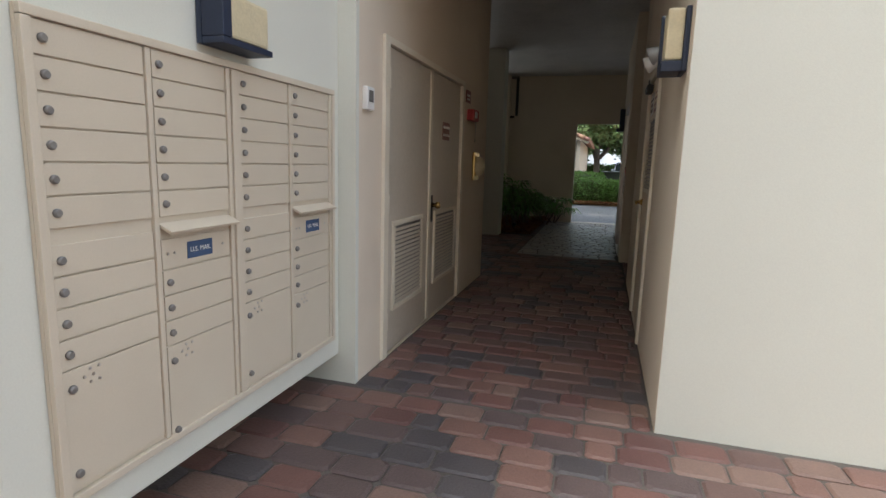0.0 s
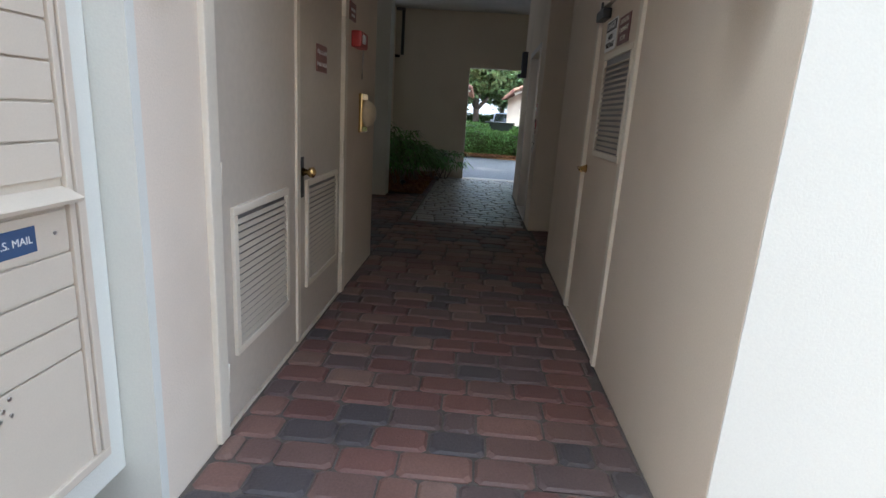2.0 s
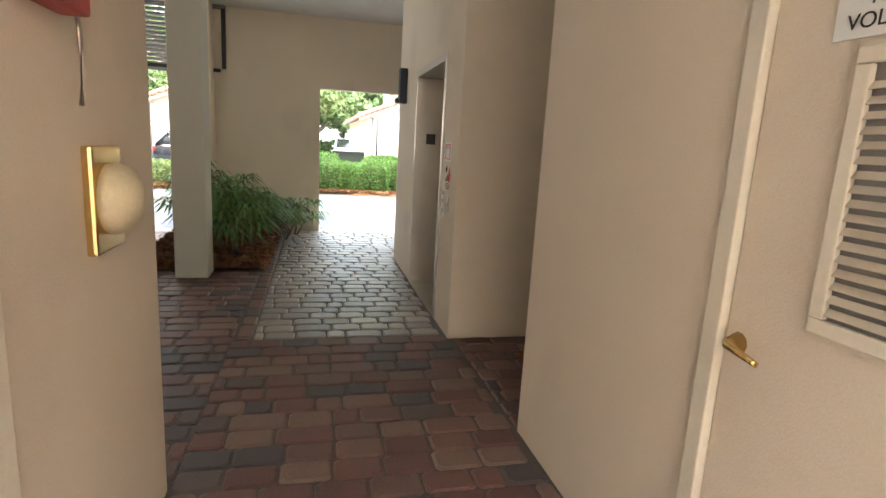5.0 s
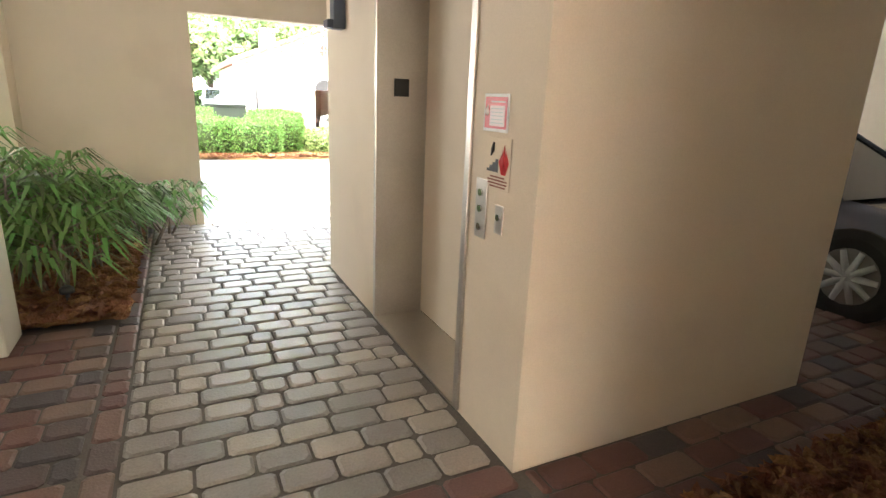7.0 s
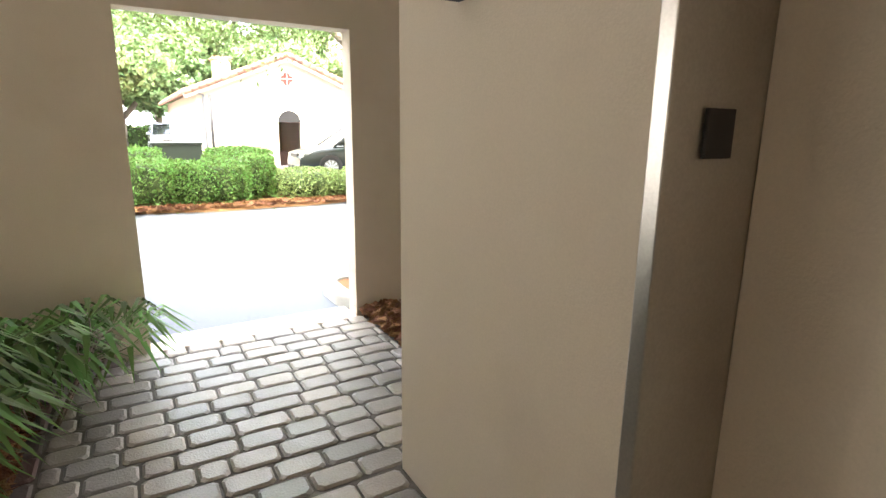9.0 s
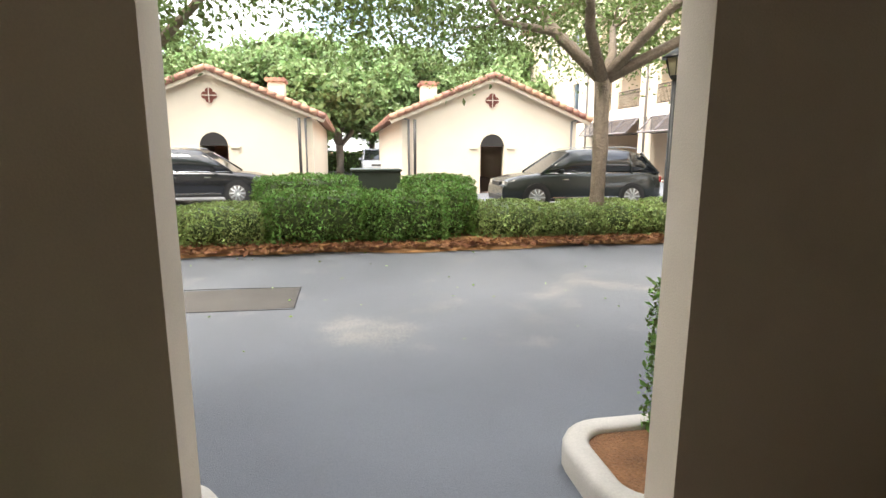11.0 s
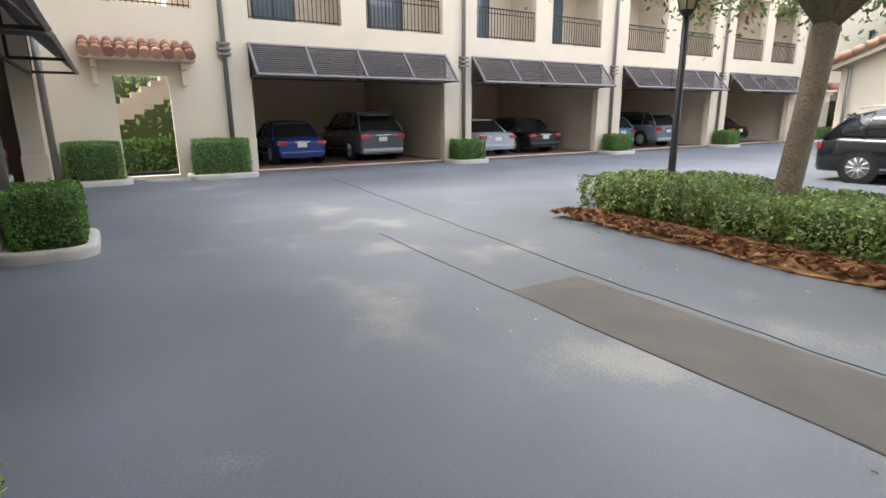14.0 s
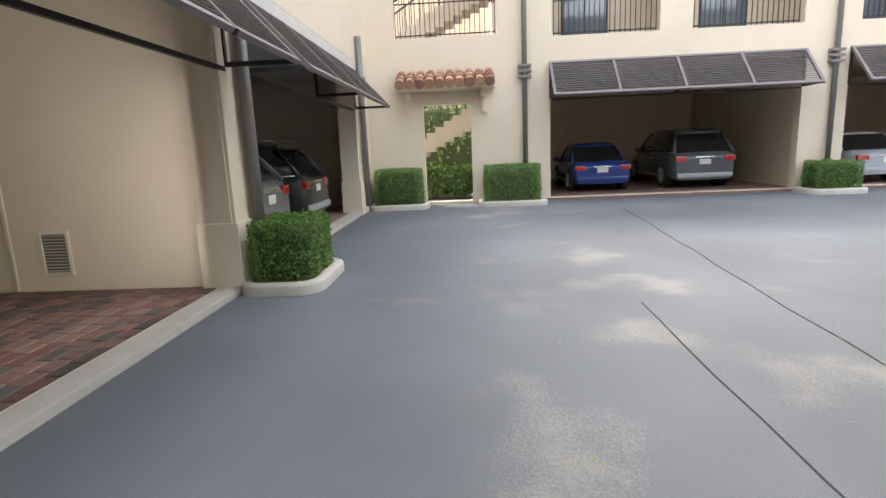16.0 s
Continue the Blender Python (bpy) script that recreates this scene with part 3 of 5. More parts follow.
part("latch_plate", box(-0.004, 0.006, 0.035, 0.085, 0.84, 1.06, 0.002), M["darkmetal"], d, "dark latch guard plate")
part("knob", tube(bmesh.new(), [(0, 0.062, 0.98), (0.035, 0.062, 0.98), (0.045, 0.062, 0.98), (0.065, 0.062, 0.98), (0.078, 0.062, 0.98)], [0.026, 0.014, 0.026, 0.03, 0.012], 14), M["brass"], d, "round brass knob")

sg = thing("fire_alarm_sign", (0.0, 2.69, 1.60), "small maroon and white alarm panel sign on the door", "sign")
part("plate", box(-0.005, 0.001, -0.10, 0.10, -0.075, 0.075, 0.001), M["signred"], sg)
text("FIRE ALARM", 0.036, M["white"], sg, Matrix.Translation((0.002, 0, 0.032)) @ EASTWARD)
text("PANEL INSIDE", 0.032, M["white"], sg, Matrix.Translation((0.002, 0, -0.034)) @ EASTWARD)

sg = thing("small_wall_sign", (0.0, 3.42, 1.985), "small maroon sign above the red alarm box", "sign")
part("plate", box(0.001, 0.008, -0.09, 0.09, -0.06, 0.06, 0.002), M["signred"], sg)
part("lettering", box(0.0085, 0.0095, -0.06, 0.06, 0.0, 0.02), M["white"], sg)
part("lettering", box(0.0085, 0.0095, -0.05, 0.05, -0.035, -0.018), M["white"], sg)

al = thing("fire_alarm_horn", (0.0, 3.555, 1.81), "red alarm box with a pull cord on the stucco wall", "alarm")
part("housing", box(0.001, 0.075, -0.16, 0.07, -0.055, 0.055, 0.012), M["red"], al)
part("strobe", box(0.076, 0.09, -0.13, -0.06, -0.03, 0.03, 0.008), M["white"], al)
part("cord", tube(bmesh.new(), [(0.03, 0.09, 0.0), (0.035, 0.1, -0.1), (0.03, 0.095, -0.26)], 0.006, 6), M["steel"], al)
ln = thing("bulkhead_lamp", (0.0, 3.80, 1.30), "brass bulkhead wall lamp with a frosted cup", "lamp")
part("back_plate", box(0.001, 0.03, -0.11, 0.11, -0.15, 0.15, 0.01), M["brass"], ln)
part("shade", tube(bmesh.new(), [(0.03, 0, 0.0), (0.05, 0, 0.0), (0.085, 0, 0.0), (0.11, 0, 0.0), (0.12, 0, 0.0)], [0.10, 0.105, 0.09, 0.055, 0.01], 18), M["lens"], ln)

th = thing("thermostat_box", (0.0, 1.02, 1.685), "small white plastic sensor box on the pier", "sensor")
part("case", box(0.001, 0.035, -0.05, 0.05, -0.065, 0.065, 0.006), M["white"], th)
part("face", box(0.0355, 0.037, -0.03, 0.03, -0.02, 0.045, 0.001), M["pipe"], th)

d = thing("service_door", (1.70, 2.80, 0), "tan steel service door with a tall louvre, closed", "door")
fr = bmesh.new()
for a, b, z0, z1 in ((-0.53, -0.47, 0, 2.12), (0.47, 0.53, 0, 2.12), (-0.469, 0.469, 2.06, 2.12)):
    bx(fr, -0.02, 0.06, a, b, z0, z1, 0.006)
part("door_frame", fr, M["trim"], d, "cream steel frame")
leaf = part("leaf", box(0.006, 0.05, -0.466, 0.466, 0.02, 2.055, 0.004), M["stucco_in"], d)
louvre_panel(leaf, 0, -0.42, 0.225, 1.135, 1.75, 0.006, -1)
for z in (0.33, 1.08, 1.84):
    part("hinge", box(-0.016, 0.004, -0.49, -0.455, z - 0.08, z + 0.08, 0.004), M["trim"], leaf)
lv = part("lever_handle", tube(bmesh.new(), [(0.006, 0.42, 1.03), (-0.03, 0.42, 1.03), (-0.05, 0.40, 1.035), (-0.05, 0.30, 1.02)], [0.03, 0.014, 0.012, 0.008], 10), M["brass"], d, "brass lever handle")
cl = bx(bmesh.new(), -0.05, 0.004, 0.24, 0.44, 1.97, 2.03, 0.008)
bx(cl, -0.03, 0.0, 0.40, 0.43, 2.031, 2.09, 0.004)
part("door_closer", cl, M["black"], d, "black door closer")
sg = thing("danger_sign", (1.70, 2.97, 1.86), "white danger sign with a red and black header", "sign")
part("plate", box(0.0, 0.004, -0.13, 0.13, -0.09, 0.09, 0.001), M["white"], sg)
part("header", box(-0.0015, -0.0002, -0.12, 0.12, 0.025, 0.08), M["black"], sg)
text("DANGER", 0.05, M["white"], sg, Matrix.Translation((-0.003, 0, 0.052)) @ WESTWARD)
text("HIGH", 0.045, M["black"], sg, Matrix.Translation((-0.002, 0, -0.012)) @ WESTWARD)
text("VOLTAGE", 0.045, M["black"], sg, Matrix.Translation((-0.002, 0, -0.058)) @ WESTWARD)
sg = thing("equipment_room_sign", (1.70, 2.67, 1.85), "maroon sign beside the danger sign on the door", "sign")
part("plate", box(0.0, 0.004, -0.12, 0.12, -0.075, 0.075, 0.001), M["signred"], sg)
for body, z in (("ELEVATOR", 0.045), ("EQUIPMENT", 0.0), ("ROOM", -0.045)):
    text(body, 0.036, M["trim"], sg, Matrix.Translation((-0.002, 0, z)) @ WESTWARD)

em = thing("emergency_light", (1.70, 1.70, 2.02), "cream twin-head emergency light on the wall", "lamp")
part("battery_box", box(-0.07, -0.001, -0.2, 0.14, -0.05, 0.09, 0.01), M["trim"], em)
for y, col in ((-0.12, "silver_lid"), (0.18, "white")):
    part("lamp_head", tube(bmesh.new(), [(-0.06, y, 0.0), (-0.08, y + 0.02, -0.01), (-0.13, y + 0.04, -0.03)], [0.02, 0.035, 0.055], 12), M[col], em)


def wall_pack(at, turn, label, side=-1, upright=False):
    ob = thing("wall_lamp", at, label, "lamp", "navy wall lamps", turn=turn)
    b = bmesh.new()
    bx(b, -0.15, 0.15, 0.001, 0.025, -0.10, 0.10, 0.005)
    bx(b, -0.15, 0.15, 0.026, 0.12, -0.10, -0.075, 0.005)
    bx(b, min(side * 0.15, side * 0.10), max(side * 0.15, side * 0.10), 0.026, 0.12, -0.074, 0.10, 0.005)
    part("housing", b, M["navy"], ob)
    if upright:
        ob.matrix_basis = ob.matrix_basis @ Matrix.Rotation(radians(-90), 4, "Y")
    part("diffuser", box(-0.145 if side > 0 else -0.095, 0.095 if side > 0 else 0.145, 0.026, 0.105, -0.07, 0.09, 0.012), M["lens"], ob, "yellowed frosted lens")
    return ob


wall_pack((-0.105, -0.06, 1.835), -90, "navy box wall lamp with a yellowed lens", 1)
wall_pack((1.70, 1.08, 1.95), 90, "upright navy box wall lamp with a yellowed lens", -1, True)

# ---- mailboxes ----
solid("mailbox_surround", box(-0.52, -0.107, -1.00, 0.887, 0.17, 3.1, 0.008), M["wall_white"], "stucco box that holds the mailboxes", "wall")
mb = thing("mailbox_bank", (-0.105, -0.04, 0.295), "almond steel mailbox bank with small locked doors", "mailboxes")
Y0, Y1, ZT = -0.82, 0.82, 1.405
fb = bmesh.new()
bx(fb, 0.0, 0.014, Y0, Y1, 0, ZT, 0.002)
part("back_panel", fb, M["mailbox"], mb)
fb = bmesh.new()
for a, b, c, e in ((Y0, Y1, ZT - 0.028, ZT), (Y0, Y1, 0, 0.028), (Y0, Y0 + 0.028, 0.029, ZT - 0.029), (Y1 - 0.028, Y1, 0.029, ZT - 0.029), (-0.022, 0.022, 0.029, ZT - 0.029)):
    bx(fb, 0.0145, 0.034, a, b, c, e, 0.004)
part("rim", fb, M["mailbox"], mb)
colw = 0.384
unit = (ZT - 0.06) / 14.6
lock = mesh_of("lock", tube(bmesh.new(), [(0.0, 0, 0), (0.006, 0, 0), (0.012, 0, 0)], [0.013, 0.013, 0.009], 12), M["pipe"])
stud = mesh_of("rivet", tube(bmesh.new(), [(0.0, 0, 0), (0.003, 0, 0)], 0.005, 8), M["steel"])
for c, y0 in enumerate((-0.792, -0.792 + colw, 0.024, 0.024 + colw)):
    slot = c in (1, 3)
    rows = [1] * 6 + ([-0.8, -1.2] if slot else [-0.45]) + [1] * (3 if slot else 4) + [4.0]
    z = ZT - 0.03
    for r in rows:
        h = abs(r) * unit
        if r > 0:
            dr = part("mailbox_door", box(0.0145, 0.024, y0 + 0.004, y0 + colw - 0.03, z - h + 0.003, z - 0.002, 0.003), M["mailbox"], mb)
            kz = z - h * (0.5 if r < 2 else 0.16)
            k = new("lock", lock)
            k.parent = dr
            k.matrix_basis = pose(0.024, y0 + 0.03, kz)
            if r > 2:
                k = new("lock", lock)
                k.parent = dr
                k.matrix_basis = pose(0.024, y0 + 0.03, z - h * 0.88)
                for q, w in ((0.07, 0.0), (0.09, 0.03), (0.09, -0.03), (0.12, 0.03), (0.12, -0.03), (0.1, 0.0)):
                    o = new("rivet", stud)
                    o.parent = dr
                    o.matrix_basis = pose(0.024, y0 + q, z - h * 0.10 + w * 0.7)
        elif slot and r == -0.8:
            b = bx(bmesh.new(), 0.0145, 0.075, y0 + 0.002, y0 + colw - 0.02, z - 0.03, z - 0.018, 0.002, rot=Matrix.Rotation(0.45, 4, "Y"), pivot=(0.0145, 0, z - 0.02))
            hd = part("mail_slot_flap", b, M["mailbox"], mb, "hooded outgoing mail flap")
        elif slot:
            dr = part("mail_slot_door", box(0.0145, 0.022, y0 + 0.004, y0 + colw - 0.03, z - h + 0.003, z - 0.002, 0.003), M["mailbox"], mb)
            pl = part("name_plate", box(0.0225, 0.025, y0 + 0.12, y0 + 0.25, z - h * 0.78, z - h * 0.22, 0.001), M["blue"], dr, "dark blue plate")
            text("U.S. MAIL", 0.026, M["white"], dr, Matrix.Translation((0.0262, y0 + 0.185, z - h * 0.5)) @ EASTWARD)
            for q in (0.03, 0.06, 0.31):
                o = new("rivet", stud)
                o.parent = dr
                o.matrix_basis = pose(0.0225, y0 + q, z - h * 0.5)
        z -= h
    st = part("stile", box(0.0145, 0.03, y0 + colw - 0.026, y0 + colw - 0.006, 0.03, ZT - 0.03, 0.003), M["mailbox"], mb)

# ---- lift ----
lf = thing("lift_door", (1.66, 7.185, 0), "tan lift door in a brushed steel frame, closed", "lift door")
for nm, a, b in (("near_jamb", -0.655, -0.61), ("far_jamb", 0.61, 0.655)):
    part(nm, box(-0.02, 0.36, a, b, 0, 2.2, 0.004), M["steel"], lf)
part("header", box(-0.02, 0.36, -0.655, 0.655, 2.201, 2.27, 0.004), M["steel"], lf)
part("door_panel", box(0.33, 0.36, -0.609, 0.609, 0.014, 2.2, 0.003), M["stucco_in"], lf)
part("sill", box(-0.02, 0.329, -0.609, 0.609, 0.0, 0.012), M["steel"], lf)
part("floor_indicator", box(0.10, 0.20, 0.598, 0.609, 1.52, 1.63, 0.003), M["black"], lf, "black floor indicator")
lp = thing("lift_wall_lamp", (1.655, 8.58, 2.2), "dark slim wall lamp beside the lift", "lamp")
part("body", box(-0.09, -0.001, -0.06, 0.06, -0.22, 0.18, 0.01), M["navy"], lp)
part("foot", box(-0.14, -0.091, -0.06, 0.06, -0.22, -0.16, 0.01), M["navy"], lp)
cp = thing("lift_call_panel", (1.655, 6.42, 1.06), "brushed steel lift call panel with buttons", "call panel")
part("plate", box(-0.008, -0.001, -0.045, 0.045, -0.13, 0.13, 0.003), M["steel"], cp)
for z in (0.07, 0.0, -0.08):
    part("button", tube(bmesh.new(), [(-0.008, 0, z), (-0.016, 0, z)], 0.016, 12), M["chrome"], cp)
kb = thing("key_switch", (1.655, 6.27, 1.04), "small steel key switch plate", "switch")
part("plate", box(-0.007, -0.001, -0.03, 0.03, -0.06, 0.06, 0.003), M["steel"], kb)
part("key_cylinder", tube(bmesh.new(), [(-0.007, 0, 0.01), (-0.014, 0, 0.01)], 0.014, 12), M["chrome"], kb)
sg = thing("fire_notice", (1.655, 6.345, 1.465), "white and red framed fire notice", "sign")
part("plate", box(-0.005, -0.001, -0.095, 0.095, -0.075, 0.075, 0.002), M["white"], sg)
part("red_field", box(-0.0065, -0.0052, -0.083, 0.083, -0.062, 0.062), M["signal"], sg)
part("text_panel", box(-0.0078, -0.0067, -0.07, 0.042, -0.052, 0.028), M["pale_pink"], sg)
part("droplet", tube(bmesh.new(), [(-0.0075, 0.062, -0.012), (-0.0075, 0.062, 0.0), (-0.0075, 0.062, 0.03)], [0.006, 0.013, 0.002], 8), M["white"], sg)
part("title_bar", box(-0.0078, -0.0067, -0.07, 0.036, 0.04, 0.046), M["pale_pink"], sg)
for k in range(5):
    part("lettering", box(-0.0088, -0.0079, -0.062 + 0.006 * (k % 2), 0.034, 0.014 - 0.014 * k, 0.018 - 0.014 * k), M["silver_lid"], sg)
sg = thing("stair_sign", (1.655, 6.305, 1.275), "tan evacuation sign with stair and flame pictograms", "sign")
part("plate", box(-0.004, -0.001, -0.09, 0.09, -0.115, 0.095, 0.002), M["stucco_in"], sg)
for k in range(4):
    part("stair_step", box(-0.0055, -0.0042, 0.064 - 0.022 * k, 0.085 - 0.022 * k, -0.045, -0.034 + 0.014 * k), M["black"], sg)
part("climbing_bar", tube(bmesh.new(), [(-0.005, 0.055, 0.02), (-0.005, 0.042, 0.045), (-0.005, 0.038, 0.075)], [0.004, 0.011, 0.005], 6), M["black"], sg)
for y, z, w in ((-0.045, 0.068, 0.011), (-0.028, 0.048, 0.008), (-0.062, 0.048, 0.008), (-0.016, 0.03, 0.006), (-0.074, 0.03, 0.006)):
    part("flame_tongue", tube(bmesh.new(), [(-0.0055, -0.045 + (y + 0.045) * 0.4, -0.05), (-0.0055, y, 0.0), (-0.0055, -0.045 + (y + 0.045) * 0.7, z)], [0.003, w, 0.001], 6), M["signal"], sg)
for k in range(4):
    part("lettering", box(-0.0055, -0.0042, -0.075 + 0.012 * (k == 3) + 0.02 * (k == 0), 0.075 - 0.02 * (k in (0, 3)), -0.067 - 0.013 * k, -0.061 - 0.013 * k), M["maroon"], sg)
em2 = copy_thing(em, pose(2.85, 6.03, 2.06, 0, 0, 90))
tagged(em2, "cream twin-head emergency light on the lift shaft")

# ---- garage wall fittings ----
gd = thing("garage_closet_door", (-7.13, 7.87, 0), "flat tan closet door in a cream frame", "door")
part("leaf", box(-0.06, -0.02, -0.43, 0.43, 0.01, 2.0, 0.003), M["stucco"], gd)
fr = bmesh.new()
for a, b, z0, z1 in ((-0.475, -0.432, 0, 2.05), (0.432, 0.475, 0, 2.05), (-0.431, 0.431, 2.005, 2.05)):
    bx(fr, -0.06, 0.02, a, b, z0, z1, 0.004)
part("door_frame", fr, M["trim"], gd)
gv = thing("wall_vent", (-7.13, 8.88, 0.45), "square white louvred wall vent near the floor", "vent")
fr = bmesh.new()
for a, b, c, e in ((-0.19, 0.19, 0.23, 0.27), (-0.19, 0.19, -0.27, -0.23), (-0.19, -0.15, -0.229, 0.229), (0.15, 0.19, -0.229, 0.229)):
    bx(fr, 0.001, 0.02, a, b, c, e, 0.003)
part("vent_rim", fr, M["trim"], gv)
# dark sheet behind the slats, coloured as the shade in their gaps
part("vent_shade_backing", box(0.001, 0.003, -0.149, 0.149, -0.229, 0.229), M["pipe"], gv)
for k in range(12):
    part("slat", bx(bmesh.new(), 0.004, 0.02, -0.149, 0.149, -0.21 + k * 0.038, -0.206 + k * 0.038, rot=Matrix.Rotation(0.6, 4, "Y"), pivot=(0.01, 0, -0.21 + k * 0.038)), M["louvre"], gv)
for x, y, s in ((-7.02, 11.24, 1), (-14.15, 11.24, 1)):
    solid("downspout", tube(bmesh.new(), [(x - 0.45, y, 0.1), (x - 0.45, y, 4.2)], 0.075, 10), M["pipe"], "round grey downspout on the pier", "downspout", "thing", "pier downspouts")


# ---- planting ----
rng = np.random.default_rng(7)


def leaf_mesh(name, pts, size, material, flat=0.0):
    """A mesh of many small leaf blades, one at each point, turned at random."""
    n = len(pts)
    d = rng.normal(size=(n, 3))
    d[:, 2] *= 1 - flat
    d /= np.linalg.norm(d, axis=1)[:, None]
    e = np.cross(d, rng.normal(size=(n, 3)))
    e /= np.linalg.norm(e, axis=1)[:, None]
    s = size * rng.uniform(0.6, 1.3, (n, 1))
    bend = np.cross(d, e) * s * 0.18
    v = np.stack([pts - d * s, pts + e * s * 0.48 + bend, pts + d * s, pts - e * s * 0.48 + bend], 1).reshape(-1, 3)
    me = bpy.data.meshes.new(name)
    me.vertices.add(4 * n)
    me.vertices.foreach_set("co", v.ravel().astype(np.float32))
    me.loops.add(4 * n)
    me.loops.foreach_set("vertex_index", np.arange(4 * n, dtype=np.int32))
    me.polygons.add(n)
    me.polygons.foreach_set("loop_start", np.arange(0, 4 * n, 4, dtype=np.int32))
    me.update(calc_edges=True)
    me.validate()
    me.materials.append(material)
    return me


def hedge(name, at, size, label, material="hedge", count=3500, leaf=0.035, round_=0.25, group="", turn=0.0):
    """A clipped or loose bush: a twiggy core, coloured dark as inner shade, under a coat of leaves."""
    ob = thing(name, at, label, "hedge", group, turn=turn)
    sx, sy, sz = size
    p = rng.uniform(-1, 1, (count, 3))
    face = rng.integers(0, 5, count)
    for f, (ax, sg) in enumerate(((0, 1), (0, -1), (1, 1), (1, -1), (2, 1))):
        p[face == f, ax] = sg
    r = np.linalg.norm(p, axis=1)[:, None]
    p = p * (1 - round_) + round_ * p / r * 1.25
    p *= 1 + 0.07 * np.sin(p[:, [1]] * 7 * sy + p[:, [0]] * 6 * sx + at[0]) + rng.normal(0, 0.03, (count, 1))
    q = p * np.array([sx / 2, sy / 2, sz / 2]) + np.array([0, 0, sz / 2])
    q[:, 2] = np.maximum(q[:, 2], 0.02)
    o = new("leaves", leaf_mesh("leaves", q, leaf, M[material]))
    o.parent = ob
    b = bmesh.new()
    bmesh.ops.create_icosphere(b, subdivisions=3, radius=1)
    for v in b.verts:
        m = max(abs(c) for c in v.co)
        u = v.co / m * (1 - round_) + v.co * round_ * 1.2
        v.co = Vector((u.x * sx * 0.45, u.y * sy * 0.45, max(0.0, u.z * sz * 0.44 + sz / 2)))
    part("shaded_twig_core", b, M["core"], ob)
    return ob


def tree(name, at, label, height, fork, radius, spread, count, leaf, material="leaf", lean=0.0, seed=1, low=0.0):
    rd = random.Random(seed)
    ob = thing(name, at, label, "tree")
    b = bmesh.new()
    tube(b, [(0, 0, -0.1), (0.0, 0, 0.25), (0.02 + lean * 0.5, 0, fork * 0.55), (lean, 0.02, fork)], [radius * 1.5, radius * 1.12, radius, radius * 1.02], 14)
    part("trunk", b, M["bark"], ob)
    tips = []
    limbs = 6
    for i in range(limbs):
        a = 2 * math.pi * i / limbs + rd.uniform(-0.4, 0.4)
        ln = spread * rd.uniform(0.7, 1.0)
        up = (height - fork) * rd.uniform(0.35, 0.8)
        pts = [(lean, 0.02, fork - 0.1)]
        for k in (0.25, 0.5, 0.75, 1.0):
            pts.append((lean + math.cos(a) * ln * k + rd.uniform(-0.2, 0.2), math.sin(a) * ln * k + rd.uniform(-0.2, 0.2), fork + up * k ** 0.8 + rd.uniform(-0.2, 0.2)))
        b = tube(bmesh.new(), pts, [radius * 0.8, radius * 0.6, radius * 0.42, radius * 0.25, radius * 0.08], 8)
        for k in (2, 3, 4):
            for _ in range(3):
                w = rd.uniform(0, 2 * math.pi)
                e = Vector(pts[k]) + Vector((math.cos(w), math.sin(w), rd.uniform(-0.4, 0.7))) * spread * 0.33
                tube(b, [pts[k], (Vector(pts[k]) + e) / 2 + Vector((0, 0, 0.15)), e], [radius * 0.15, radius * 0.09, radius * 0.03], 5)
                tips.append(e)
        part("limb", b, M["bark"], ob)
        tips += [Vector(p) for p in pts[3:]]
    cl = []
    per = max(20, count // (len(tips) * 3))
    for tpt in tips:
        for _ in range(3):
            c = np.array(tpt) + rng.normal(0, spread * 0.13, 3)
            c[2] = max(c[2], fork + low)
            cl.append(c + rng.normal(0, 1, (per, 3)) * np.array([1, 1, 0.6]) * spread * rd.uniform(0.07, 0.13))
    o = new("crown", leaf_mesh("crown", np.concatenate(cl), leaf, M[material]))
    o.parent = ob
    return ob


# yard trees and the long island bed
tree("oak_tree", (-3.4 + E, 19.75, 0), "live oak with a rough grey-brown trunk and small leaves", 8.2, 2.65, 0.145, 5.0, 44000, 0.065, lean=0.2, seed=3, low=0.9)
tree("oak_tree", (5.58 + E, 19.4, 0), "live oak with a mossy trunk and small leaves", 8.2, 3.0, 0.15, 5.0, 44000, 0.065, seed=8, low=0.9)
bed = bmesh.new()
bmesh.ops.create_grid(bed, x_segments=60, y_segments=14, size=1)
for v in bed.verts:
    u = v.co.copy()
    wob = 0.12 * math.sin(u.x * 9) + 0.06 * math.sin(u.x * 23)
    end = max(0, abs(u.x) - 0.86) / 0.14
    v.co = Vector((1.2 + E + u.x * 7.6, 20.35 + u.y * (1.95 + wob) * (1 - 0.55 * end ** 2), ROAD + 0.015 + 0.10 * (1 - max(abs(u.x), abs(u.y)) ** 6) + 0.02 * noise.noise(u * 30)))
solid("island_bed", bed, M["mulch"], "mounded bed of red-brown pine straw", "bed", "stuff")
straw = np.stack([rng.uniform(-6.2, 8.6, 9000) + E, 20.35 + rng.choice([-1, 1], 9000) * rng.normal(1.75, 0.16, 9000), np.full(9000, 0.03)], 1)
o = new("straw_litter", leaf_mesh("straw_litter", straw, 0.07, M["mulch"], 0.8))
tagged(o, "scattered pine straw along the bed edge", "litter", "", "stuff")
xs = [-5.6, -4.55, -3.5, -2.45, -1.35]
for i, x in enumerate(xs):
    hedge("low_shrub", (x + E, 19.95 - 0.06 * i, 0), (1.5, 1.7, 0.56 + 0.06 * math.sin(i * 2)), "loose low shrub row with pale green new leaves", "shrub", 6000, 0.032, 0.45, "island shrubs")
